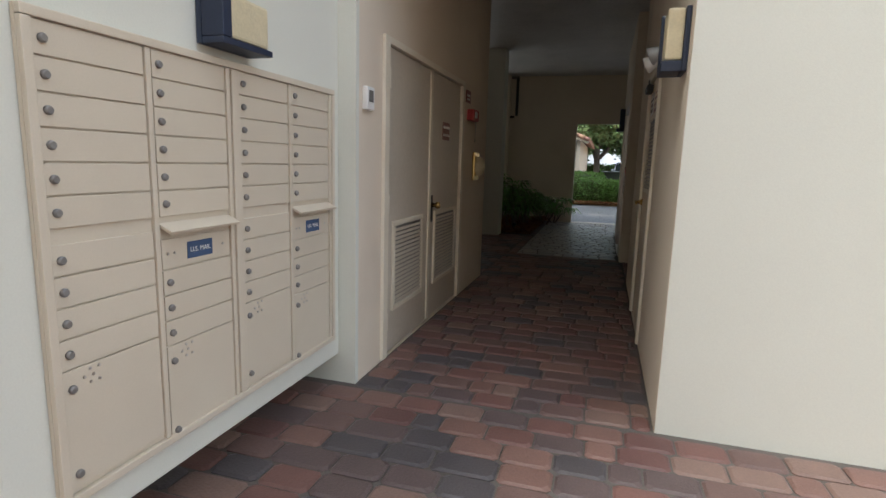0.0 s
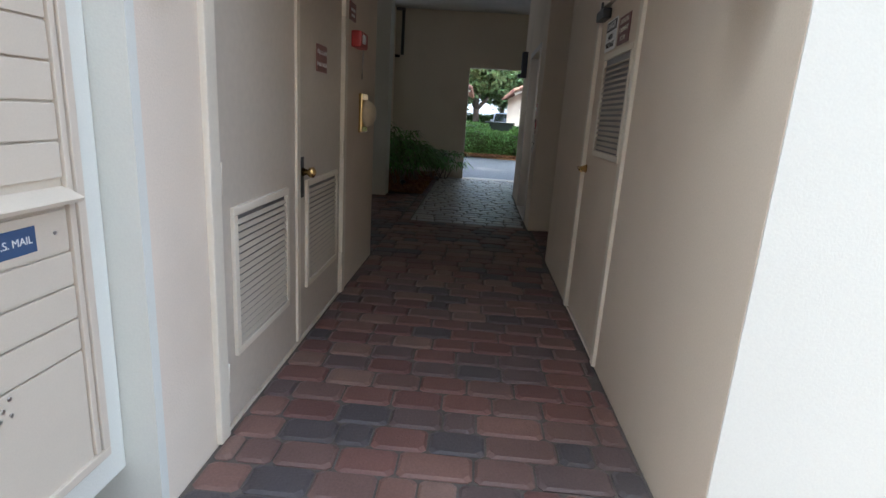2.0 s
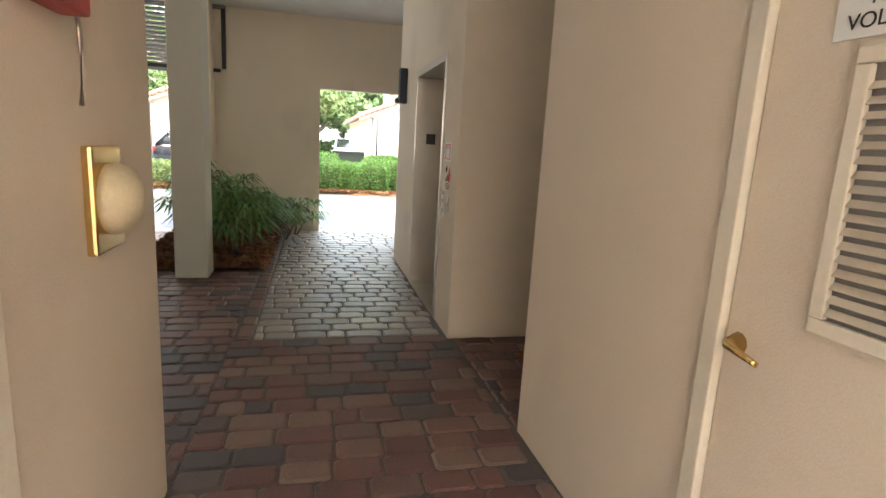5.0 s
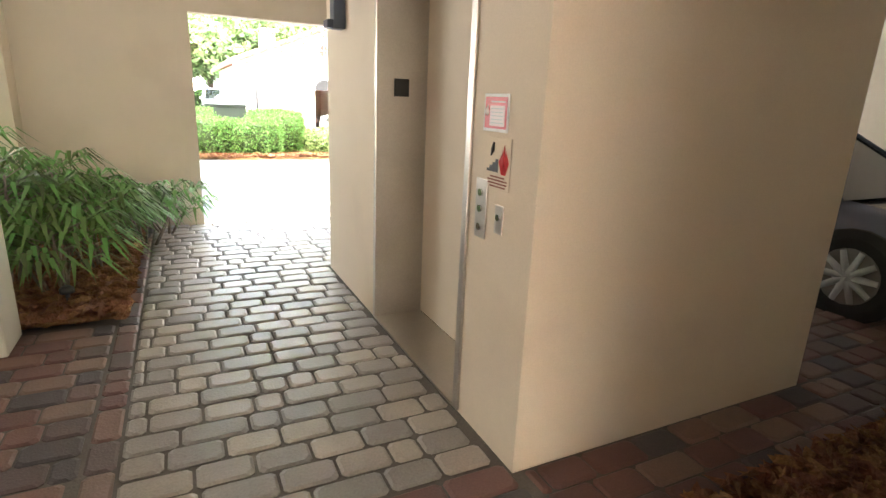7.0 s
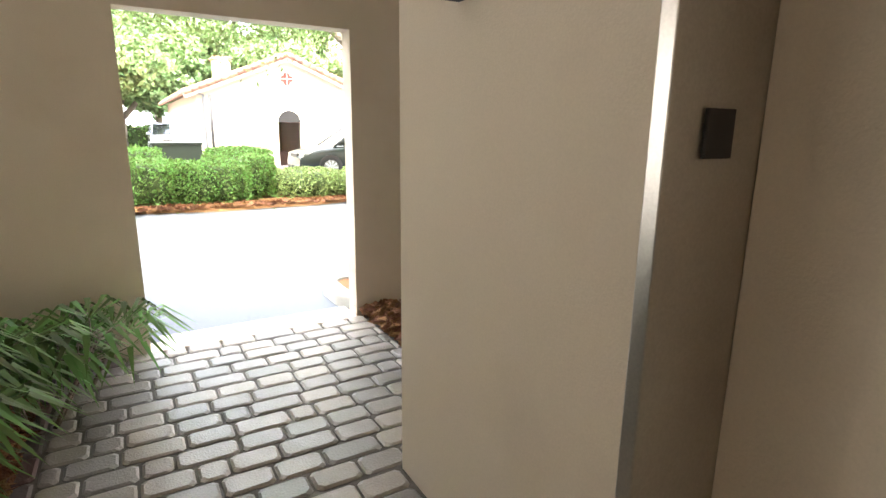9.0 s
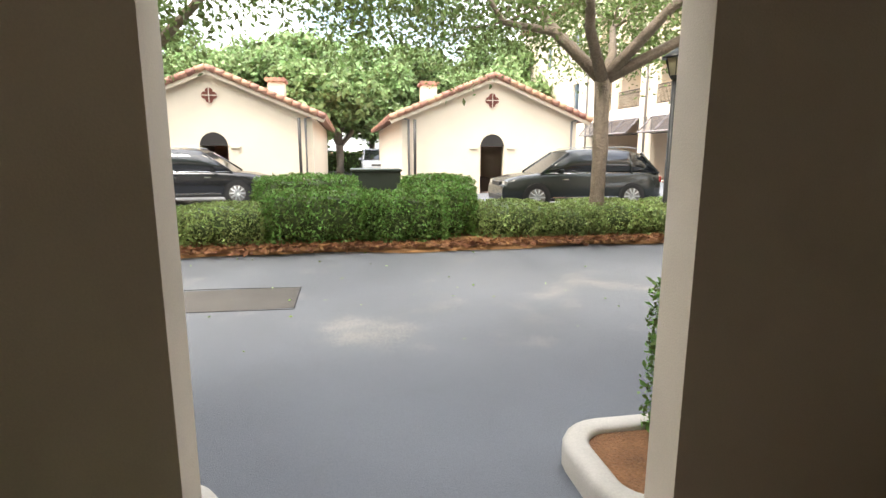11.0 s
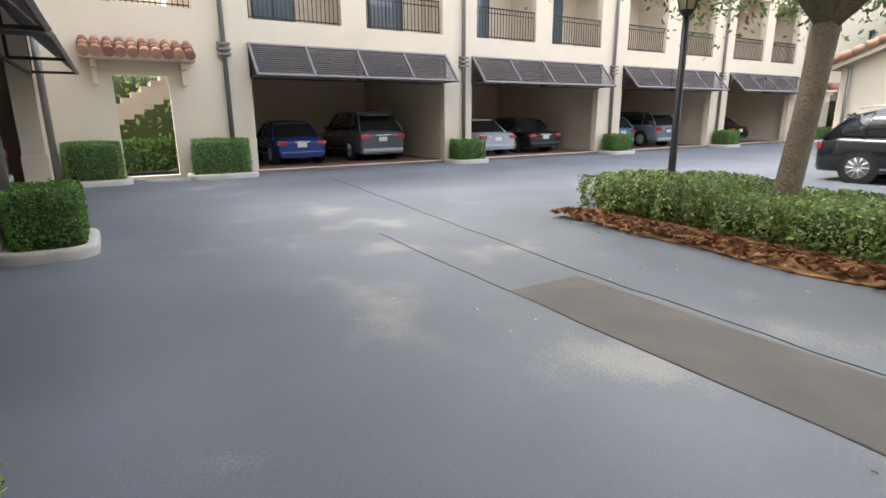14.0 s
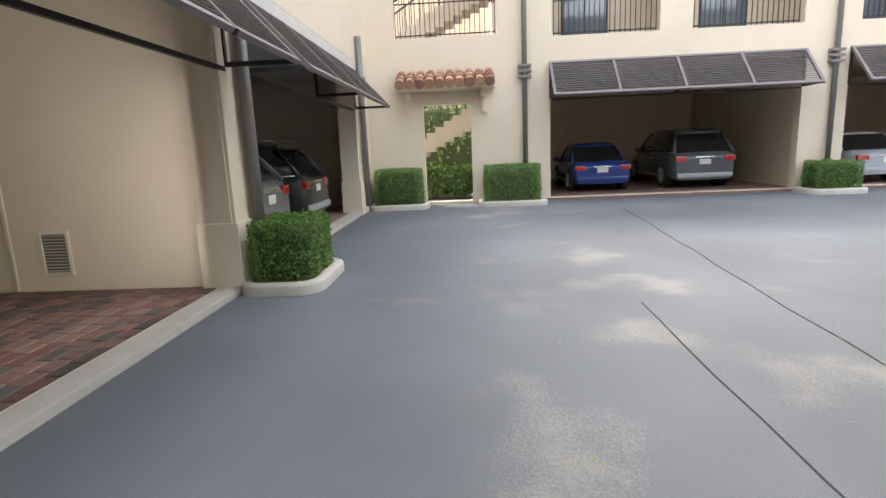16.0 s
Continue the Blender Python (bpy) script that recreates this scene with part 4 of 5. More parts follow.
for x, y, w, h in ((0.35, 19.6, 1.9, 0.86), (1.75, 19.5, 1.5, 0.80), (2.45, 19.9, 1.3, 0.92), (0.0, 20.9, 1.9, 1.05), (2.7, 21.2, 1.4, 1.02)):
    hedge("clipped_hedge", (x + E, y, 0), (w, 1.5, h), "dense clipped dark green hedge beside the utility box", "hedge", 8000, 0.036, 0.35, "utility hedges")
for i, x in enumerate((3.9, 4.9, 5.9, 6.9, 7.8)):
    hedge("low_shrub", (x + E, 19.75, 0), (1.5, 1.6, 0.54 + 0.05 * math.cos(i * 3)), "loose low shrub row with pale green new leaves", "shrub", 6000, 0.032, 0.45, "island shrubs")

# small clipped hedges in kerbed pockets along the walls
def pocket(x, y, w, dpt, h, along="y", leaf="hedge", size=0.022, rim=0.22):
    """A clipped hedge in a bed of straw, ringed by a round-cornered concrete kerb."""
    hx, hy = (dpt / 2 + 0.14, w / 2 + rim) if along == "y" else (w / 2 + rim, dpt / 2 + 0.14)
    b = bmesh.new()

    def ring(inset, z):
        rad, out = 0.3 - inset, []
        for k in range(4):
            cx, cy = (hx - 0.3) * (1, -1, -1, 1)[k], (hy - 0.3) * (1, 1, -1, -1)[k]
            for q in range(7):
                a = math.pi / 2 * (k + q / 6)
                out.append(b.verts.new((x + cx + rad * math.cos(a), y + cy + rad * math.sin(a), z)))
        return out
    rings = [ring(0, ROAD - 0.02), ring(0, 0.02), ring(0.012, 0.048), ring(0.04, 0.06), ring(0.12, 0.06), ring(0.14, 0.045), ring(0.14, -0.02)]
    for p, q in zip(rings, rings[1:]):
        for k in range(28):
            b.faces.new((p[k], p[(k + 1) % 28], q[(k + 1) % 28], q[k])).smooth = True
    solid("kerb", b, M["kerb"], "rounded concrete kerb round a small hedge", "kerb", group="pocket kerbs")
    b = bmesh.new()
    b.faces.new(ring(0.141, 0.025))
    solid("pocket_bed", b, M["mulch"], "pine straw inside a kerbed pocket", "bed", "stuff")
    hedge("box_hedge", (x, y, 0.02), (dpt, w, h) if along == "y" else (w, dpt, h), "square clipped green hedge in a kerbed pocket", leaf, 15000 if leaf == "new_growth" else 9000, size, 0.14, "pocket hedges")


for y, w in ((11.95, 1.15), (14.95, 1.35), (23.1, 1.0), (30.85, 1.0), (38.8, 0.9), (47.6, 1.5), (49.4, 1.0), (52.6, 1.2)):
    pocket(-16.0 + 0.15 + E + 0.1, y, w, 0.85, 0.92 if y < 16 else 0.7)
    if y > 20:
        pocket(17.55 + E, y, w, 0.85, 0.7)
pocket(-7.95 + E, 11.60, 1.05, 0.72, 0.70, "x")
pocket(-0.38, 11.78, 1.5, 0.46, 0.73, "x", "new_growth", 0.027)
pocket(3.34, 11.93, 1.05, 0.6, 0.84, "x", rim=0.56)

# planting beds inside the lobby
def mulch_bed(name, x0, x1, y0, y1, label):
    b = bmesh.new()
    bmesh.ops.create_grid(b, x_segments=24, y_segments=24, size=1)
    for v in b.verts:
        u = v.co.copy()
        v.co = Vector(((x0 + x1) / 2 + u.x * (x1 - x0) / 2, (y0 + y1) / 2 + u.y * (y1 - y0) / 2, 0.012 + 0.06 * (1 - max(abs(u.x), abs(u.y)) ** 4) + 0.012 * noise.noise(u * 20)))
    solid(name, b, M["mulch"], label, "bed", "stuff")
    n = int(1600 * (x1 - x0) * (y1 - y0))
    q = np.stack([rng.uniform(x0 - 0.03, x1 + 0.03, n), rng.uniform(y0 - 0.03, y1, n), rng.uniform(0.03, 0.10, n)], 1)
    tagged(new("pine_straw", leaf_mesh("pine_straw", q, 0.06, M["mulch"], 0.85)), "loose pine straw on the bed", "litter", "", "stuff")


mulch_bed("lobby_bed", -1.35, 0.05, 8.35, 11.16, "pine straw bed under the lady palms")
mulch_bed("lobby_bed_east", 2.3, 3.85, 9.3, 11.16, "pine straw bed against the outer wall")
mulch_bed("passage_bed", 2.1, 3.9, 4.62, 5.55, "dark pine straw bed in the side passage")


def palm(at, height, canes, seed):
    rd = random.Random(seed)
    ob = thing("lady_palm", at, "bushy lady palm with fanned narrow green leaves", "palm", "lobby palms")
    stems, fans = bmesh.new(), bmesh.new()
    for c in range(canes):
        a, lean = rd.uniform(0, 6.28), rd.uniform(0.05, 0.35)
        top = Vector((math.cos(a) * lean, math.sin(a) * lean, height * rd.uniform(0.35, 0.72)))
        tube(stems, [(top.x * 0.3, top.y * 0.3, -0.02), top], [0.012, 0.008], 5)
        for f in range(4):
            b = rd.uniform(0, 6.28)
            p = top * rd.uniform(0.65, 1.0)
            hub = p + Vector((math.cos(b), math.sin(b), 0.5)) * rd.uniform(0.12, 0.25)
            tube(stems, [p, hub], 0.004, 4)
            for k in range(7):
                g = b + (k - 3) * 0.42
                ln = rd.uniform(0.26, 0.42)
                w = 0.017
                dirn = Vector((math.cos(g), math.sin(g), 0))
                sd = Vector((-dirn.y, dirn.x, 0)) * w
                m1 = hub + dirn * ln * 0.5 + Vector((0, 0, 0.07))
                tip = hub + dirn * ln + Vector((0, 0, -0.08))
                v = [fans.verts.new(q) for q in (hub, m1 + sd, m1 - sd, tip)]
                fans.faces.new((v[0], v[1], v[2]))
                fans.faces.new((v[1], v[3], v[2]))
    part("stem", stems, M["bark"], ob)
    part("foliage", fans, M["palm"], ob)


for x, y, h, c, sd in ((-0.75, 9.2, 1.25, 12, 1), (-0.45, 9.9, 1.3, 12, 2), (-0.95, 10.3, 1.4, 10, 3), (-0.15, 9.4, 0.9, 8, 4), (0.1, 10.3, 0.75, 9, 5), (-0.35, 8.85, 0.8, 8, 6), (0.3, 10.75, 0.5, 6, 9)):
    palm((x, y, 0.03), h, c, sd)
sp = thing("path_light", (-0.28, 8.62, 0.02), "small black path light in the straw", "lamp")
part("stem", tube(bmesh.new(), [(0, 0, 0), (0, 0, 0.12)], 0.012, 6), M["black"], sp)
part("cap", tube(bmesh.new(), [(0, 0, 0.12), (0, 0, 0.15), (0, 0, 0.17)], [0.045, 0.045, 0.02], 10), M["black"], sp)
sp2 = copy_thing(sp, pose(3.1, 9.75, 0.05))
for x, y in ((3.5, 9.55), (3.62, 9.8)):
    palm((x, y, 0.03), 0.45, 5, int(x * 100))


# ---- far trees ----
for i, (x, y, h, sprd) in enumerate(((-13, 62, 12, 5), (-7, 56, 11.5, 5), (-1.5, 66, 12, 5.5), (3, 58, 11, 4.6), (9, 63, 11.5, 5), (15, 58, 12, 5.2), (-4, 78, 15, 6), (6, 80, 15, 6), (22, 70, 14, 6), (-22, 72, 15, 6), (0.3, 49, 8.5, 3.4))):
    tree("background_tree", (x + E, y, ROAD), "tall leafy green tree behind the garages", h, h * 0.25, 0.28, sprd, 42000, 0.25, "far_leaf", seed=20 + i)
for i in range(8):
    hedge("far_hedge", (-14 + i * 4.2, 52 + (i % 2), ROAD), (4.4, 2, 1.6), "far clipped hedge between the garages", "hedge", 1500, 0.12, 0.2, "far hedges")


# ---- garage houses ----
def house(name, cx, label):
    """A gabled stucco garage house whose gable wall stands at y = 30.5."""
    ob = thing(name, (cx, 30.5, ROAD), label, "house")
    w, ev, rg, ln = 3.55, 2.95, 4.40, 15.0
    ar = (-0.45, 0.52)
    b = bmesh.new()
    wall(b, "y", 0, 0.25, -w, w, 0, ev, [(ar[0], ar[1], 0.0 if cx > 0 else 1.2, 1.85)])
    q = [b.verts.new((x, y, z)) for y in (0, 0.25) for x, z in ((-w, ev), (w, ev), (0, rg + 0.05))]
    for f in ((0, 1, 2), (3, 5, 4), (0, 2, 5, 3), (1, 4, 5, 2)):
        b.faces.new([q[i] for i in f])
    part("gable_wall", b, M["stucco"], ob)
    # round head of the opening: a solid dark half disc in place of its shade
    hd = bmesh.new()
    seg = 14
    r = (ar[1] - ar[0]) / 2
    m = (ar[0] + ar[1]) / 2
    hv = [[hd.verts.new((m + r * math.cos(math.pi * k / 16), yy, 1.85 + r * math.sin(math.pi * k / 16))) for k in range(17)] for yy in (-0.006, 0.2)]
    hd.faces.new(hv[0])
    hd.faces.new(hv[1][::-1])
    for k in range(16):
        hd.faces.new((hv[0][k], hv[0][k + 1], hv[1][k + 1], hv[1][k]))
    hd.faces.new((hv[0][16], hv[0][0], hv[1][0], hv[1][16]))
    part("arch_shade", hd, M["darkmetal"], ob, "dark half disc for the shade in the round arch")
    tr = bmesh.new()
    for k in range(seg):
        a0, a1 = math.pi * k / seg, math.pi * (k + 1) / seg
        vs = [tr.verts.new((m + rr * math.cos(a), yy, 1.85 + rr * math.sin(a))) for yy in (-0.012, 0.02) for a in (a0, a1) for rr in (r, r + 0.07)]
        for f in ((0, 1, 3, 2), (4, 6, 7, 5), (0, 2, 6, 4), (1, 5, 7, 3)):
            tr.faces.new([vs[i] for i in f])
    part("arch_trim", tr, M["stucco"], ob)
    for s in (-1, 1):
        part("impost_block", box(m + s * (r + 0.27) - 0.17, m + s * (r + 0.27) + 0.17, -0.06, -0.002, 1.76, 1.85, 0.01), M["trim"], ob)
        part("side_wall", box(min(s * w, s * (w - 0.25)), max(s * w, s * (w - 0.25)), 0.252, ln, 0, ev), M["stucco"], ob)
        sl = math.atan2(rg - ev, w)
        rl = math.hypot(w + 0.45, (rg - ev) / w * (w + 0.45))
        rf = bx(bmesh.new(), 0, rl, -0.3, ln + 0.3, 0.08, 0.16)
        # barrel rows down the slope
        for k in range(34):
            y = -0.2 + k * 0.45
            tube(rf, [(0.0, y, 0.17), (rl, y, 0.17)], 0.10, 6)
        bmesh.ops.rotate(rf, verts=rf.verts, cent=(0, 0, 0), matrix=Matrix.Rotation(sl, 4, "Y"))
        if s < 0:
            bmesh.ops.scale(rf, verts=rf.verts, vec=(-1, 1, 1))
        bmesh.ops.translate(rf, verts=rf.verts, vec=(0, 0, rg))
        part("roof_slope", rf, M["tile"], ob, "terracotta barrel tile roof")
        n = 14
        for k in range(n):
            u0, u1 = rl * k / n, rl * (k + 1.12) / n
            pt = lambda u: (s * u * math.cos(sl), -0.34, rg + 0.16 - u * math.sin(sl))
            part("rake_tile", tube(bmesh.new(), [pt(u0), pt(u1)], [0.10, 0.125], 8), M["tile"], ob)
        fa = bx(bmesh.new(), 0, rl, -0.31, -0.24, -0.08, 0.10)
        bmesh.ops.rotate(fa, verts=fa.verts, cent=(0, 0, 0), matrix=Matrix.Rotation(sl, 4, "Y"))
        if s < 0:
            bmesh.ops.scale(fa, verts=fa.verts, vec=(-1, 1, 1))
        bmesh.ops.translate(fa, verts=fa.verts, vec=(0, 0, rg))
        part("rake_board", fa, M["stucco"], ob)
    side = 1 if cx < 0 else -1
    part("back_wall", box(-w, w, ln - 0.25, ln, 0, ev), M["stucco"], ob)
    part("inner_floor", box(-w + 0.3, w - 0.3, 0.3, ln - 0.3, 0, 0.02), M["far_brick"], ob)
    for s in (-1, 1):
        part("downspout", tube(bmesh.new(), [(s * (w - 0.25), -0.1, 0), (s * (w - 0.25), -0.1, ev - 0.1), (s * (w + 0.3), -0.2, ev)], 0.05, 8), M["pipe"], ob, "dark downspout")
    part("corner_post", tube(bmesh.new(), [(side * 2.75 - (0.35 if side < 0 else -0.35), -0.4, 0), (side * 2.75 - (0.35 if side < 0 else -0.35), -0.4, 2.85)], 0.055, 8), M["darkmetal"], ob, "dark slim pipe before the wall")
    qf = bmesh.new()
    for a in range(4):
        t = math.pi / 2 * a
        tube(qf, [(0.14 * math.cos(t), -0.05, 3.62 + 0.14 * math.sin(t)), (0.14 * math.cos(t), 0.01, 3.62 + 0.14 * math.sin(t))], 0.13, 12)
    part("quatrefoil_vent", qf, M["maroon"], ob, "dark red quatrefoil vent")
    part("vent_cross", bx(box(-0.26, 0.26, -0.07, -0.051, 3.605, 3.635), -0.015, 0.015, -0.09, -0.071, 3.36, 3.88), M["stucco"], ob)
    ch = part("chimney", box(1.4 * side - 0.35 + (0.3 if side > 0 else -0.3), 1.4 * side + 0.35 + (0.3 if side > 0 else -0.3), 5.0, 6.0, 3.2, 4.75, 0.02), M["stucco"], ob)
    for k in range(5):
        x = 1.4 * side - 0.36 + (0.3 if side > 0 else -0.3) + k * 0.18
        part("cap_tile", tube(bmesh.new(), [(x, 4.9, 4.83), (x, 6.1, 4.83)], 0.10, 8), M["tile"], ch)
    return ob


house("garage_house", -3.98 + E, "cream stucco garage house with a terracotta tile roof")
house("garage_house", 6.45 + E, "cream stucco garage house with a terracotta tile roof")


# ---- lamps, boxes, tile canopy, stair ----
def street_lamp(x, y):
    ob = thing("street_lamp", (x, y, 0), "black post lamp with a tapered lantern head", "lamp", "yard lamps")
    part("post", tube(bmesh.new(), [(0, 0, -0.05), (0, 0, 0.5), (0, 0, 0.55), (0, 0, 2.95)], [0.085, 0.08, 0.06, 0.05], 12), M["black"], ob)
    part("collar", tube(bmesh.new(), [(0, 0, 2.95), (0, 0, 3.0), (0, 0, 3.04)], [0.05, 0.09, 0.11], 12), M["black"], ob)
    part("lantern_glass", tube(bmesh.new(), [(0, 0, 3.041), (0, 0, 3.36)], [0.11, 0.20], 6), M["lens"], ob, "clear tapered lantern glass")
    for k in range(6):
        a = math.pi / 3 * k
        part("lantern_rib", tube(bmesh.new(), [(0.112 * math.cos(a), 0.112 * math.sin(a), 3.04), (0.205 * math.cos(a), 0.205 * math.sin(a), 3.36)], 0.01, 5), M["black"], ob)
    part("lantern_roof", tube(bmesh.new(), [(0, 0, 3.36), (0, 0, 3.39), (0, 0, 3.50), (0, 0, 3.54), (0, 0, 3.58)], [0.27, 0.27, 0.10, 0.03, 0.01], 12), M["black"], ob)


street_lamp(-5.25 + E, 20.0)
street_lamp(7.13 + E, 19.5)
ub = thing("utility_box", (1.5 + E, 23.4, ROAD), "dark green utility cabinet behind the hedge", "cabinet")
part("cabinet", box(-0.6, 0.6, -0.5, 0.5, 0, 1.17, 0.02), M["green_box"], ub)
part("lid", box(-0.63, 0.63, -0.53, 0.53, 1.171, 1.23, 0.015), M["green_box"], ub)
for x in (0.2, 2.8):
    u2 = thing("low_utility_box", (x + E, 23.7, ROAD), "pale grey low utility box behind the hedge", "cabinet", "pale utility boxes")
    part("cabinet", box(-0.55, 0.55, -0.5, 0.5, 0, 0.86, 0.02), M["silver_lid"], u2)
    part("lid", box(-0.58, 0.58, -0.53, 0.53, 0.861, 0.92, 0.02), M["silver_lid"], u2)


def canopy(x, y0, y1, z, d):
    ob = thing("tile_canopy", (x, (y0 + y1) / 2, z), "small terracotta tile canopy on stucco brackets", "canopy", "door canopies")
    h = (y1 - y0) / 2
    part("soffit", box(min(0, 0.62 * d), max(0, 0.62 * d), -h, h, -0.42, -0.30, 0.015), M["stucco"], ob)
    n = 10
    for r in range(3):
        for k in range(n):
            y = -h + (k + 0.5) * 2 * h / n
            x0, x1 = 0.02 + 0.22 * r, 0.27 + 0.22 * r
            f = lambda q: (d * q, y, 0.05 - q * 0.5 + 0.012)
            part("roof_tile", tube(bmesh.new(), [f(x0), f(x1)], [0.105, 0.13], 8), M["tile"], ob)
    part("deck", bx(bmesh.new(), min(0, 0.66 * d), max(0, 0.66 * d), -h, h, -0.03, 0.0, rot=Matrix.Rotation(0.46 * d, 4, "Y")), M["tile"], ob)
    for y in (-h + 0.28, h - 0.28):
        b = bx(bmesh.new(), min(0, 0.34 * d), max(0, 0.34 * d), y - 0.07, y + 0.07, -0.62, -0.421, 0.02)
        bx(b, min(0, 0.17 * d), max(0, 0.17 * d), y - 0.06, y + 0.06, -1.02, -0.621, 0.02)
        part("bracket", b, M["stucco"], ob)


canopy(-16.31 + E, 11.98, 14.56, 3.38, 1)
canopy(-16.31 + E, 49.6, 52.2, 3.2, 1)
canopy(17.89 + E, 49.6, 52.2, 3.2, -1)
st = thing("stair", (-19.3 + E, 13.0, 0), "concrete stair with dark railings behind the doorway", "stair")
for i in range(22):
    part("step", box(-0.6, 0.6, -1.6 + i * 0.28 - 1.4, -1.6 + (i + 1) * 0.28 - 1.4, max(0, 0.15 * i - 0.2) + 0.2, 0.17 * i + 0.42), M["kerb"], st)
for x in (0.55, -0.55):
    part("handrail", tube(bmesh.new(), [(x, -3.0, 1.35), (x, 3.1, 5.05)], 0.03, 6), M["darkmetal"], st)
    for i in range(22):
        y = -2.86 + i * 0.28
        part("baluster", tube(bmesh.new(), [(x, y, 0.42 + 0.17 * i), (x, y, 1.42 + 0.17 * i)], 0.012, 4), M["darkmetal"], st)
for x, y in ((-18.2, 12.9), (-18.1, 13.6), (-18.3, 12.2)):
    hedge("courtyard_shrub", (x + E, y, 0), (0.9, 0.9, 0.85), "broad-leaved green shrub in the stair court", "hedge", 900, 0.08, 0.5, "stair court shrubs")
copy_thing(st, pose(-19.3 + E, 13.4, 3.75))
solid("stair_court_wall", box(-27.4, -27.1, 6, 15, -0.1, 12), M["stucco"], "cream stucco wall beyond the stair court", "wall")
hedge("courtyard_hedge", (-26, 13.5, -0.2), (3, 9, 3.5), "tall sunlit shrubs beyond the stair court", "shrub", 3000, 0.14, 0.4)

# asphalt patch, seams and litter
solid("asphalt_patch", box(-3.6 + E, 0.18 + E, 15.40, 16.30, ROAD - 0.05, ROAD + 0.004), M["patch"], "coarse brown older asphalt patch", "road")
for a, b in (((-6.5, 15.45), (0.29, 15.36)), ((-3.6, 16.45), (0.29, 16.30)), ((0.29, 15.38), (0.29, 16.3)), ((-14.0, 17.4), (-3.6, 16.45))):
    pts = [(a[0] + (b[0] - a[0]) * k / 12 + E - 0.1, a[1] + (b[1] - a[1]) * k / 12 + random.uniform(-0.025, 0.025), ROAD - 0.002) for k in range(13)]
    solid("tar_seam", tube(bmesh.new(), pts, 0.009, 5), M["crack"], "dark cracked seam in the asphalt", "seam", group="road seams")
q = np.stack([rng.uniform(-6, 7, 70) + E, rng.uniform(14, 18.6, 70), np.full(70, ROAD + 0.012)], 1)
tagged(new("fallen_leaves", leaf_mesh("fallen_leaves", q, 0.024, M["shrub"], 0.9)), "small fallen leaves on the road", "litter", "", "stuff")


# ---- vehicles ----
PAINT = {}


def paint(c):
    if c not in PAINT:
        PAINT[c] = mat("car paint", c, 0.22, metal=0.0, var=0.03, bump=0, coat=0.25)
    return PAINT[c]


def loft(rings):
    b = bmesh.new()
    vs = [[b.verts.new(p) for p in r] for r in rings]
    n = len(rings[0])
    for a, c in zip(vs, vs[1:]):
        for k in range(n):
            b.faces.new((a[k], a[(k + 1) % n], c[(k + 1) % n], c[k])).smooth = True
    b.faces.new(vs[0][::-1])
    b.faces.new(vs[-1])
    return b


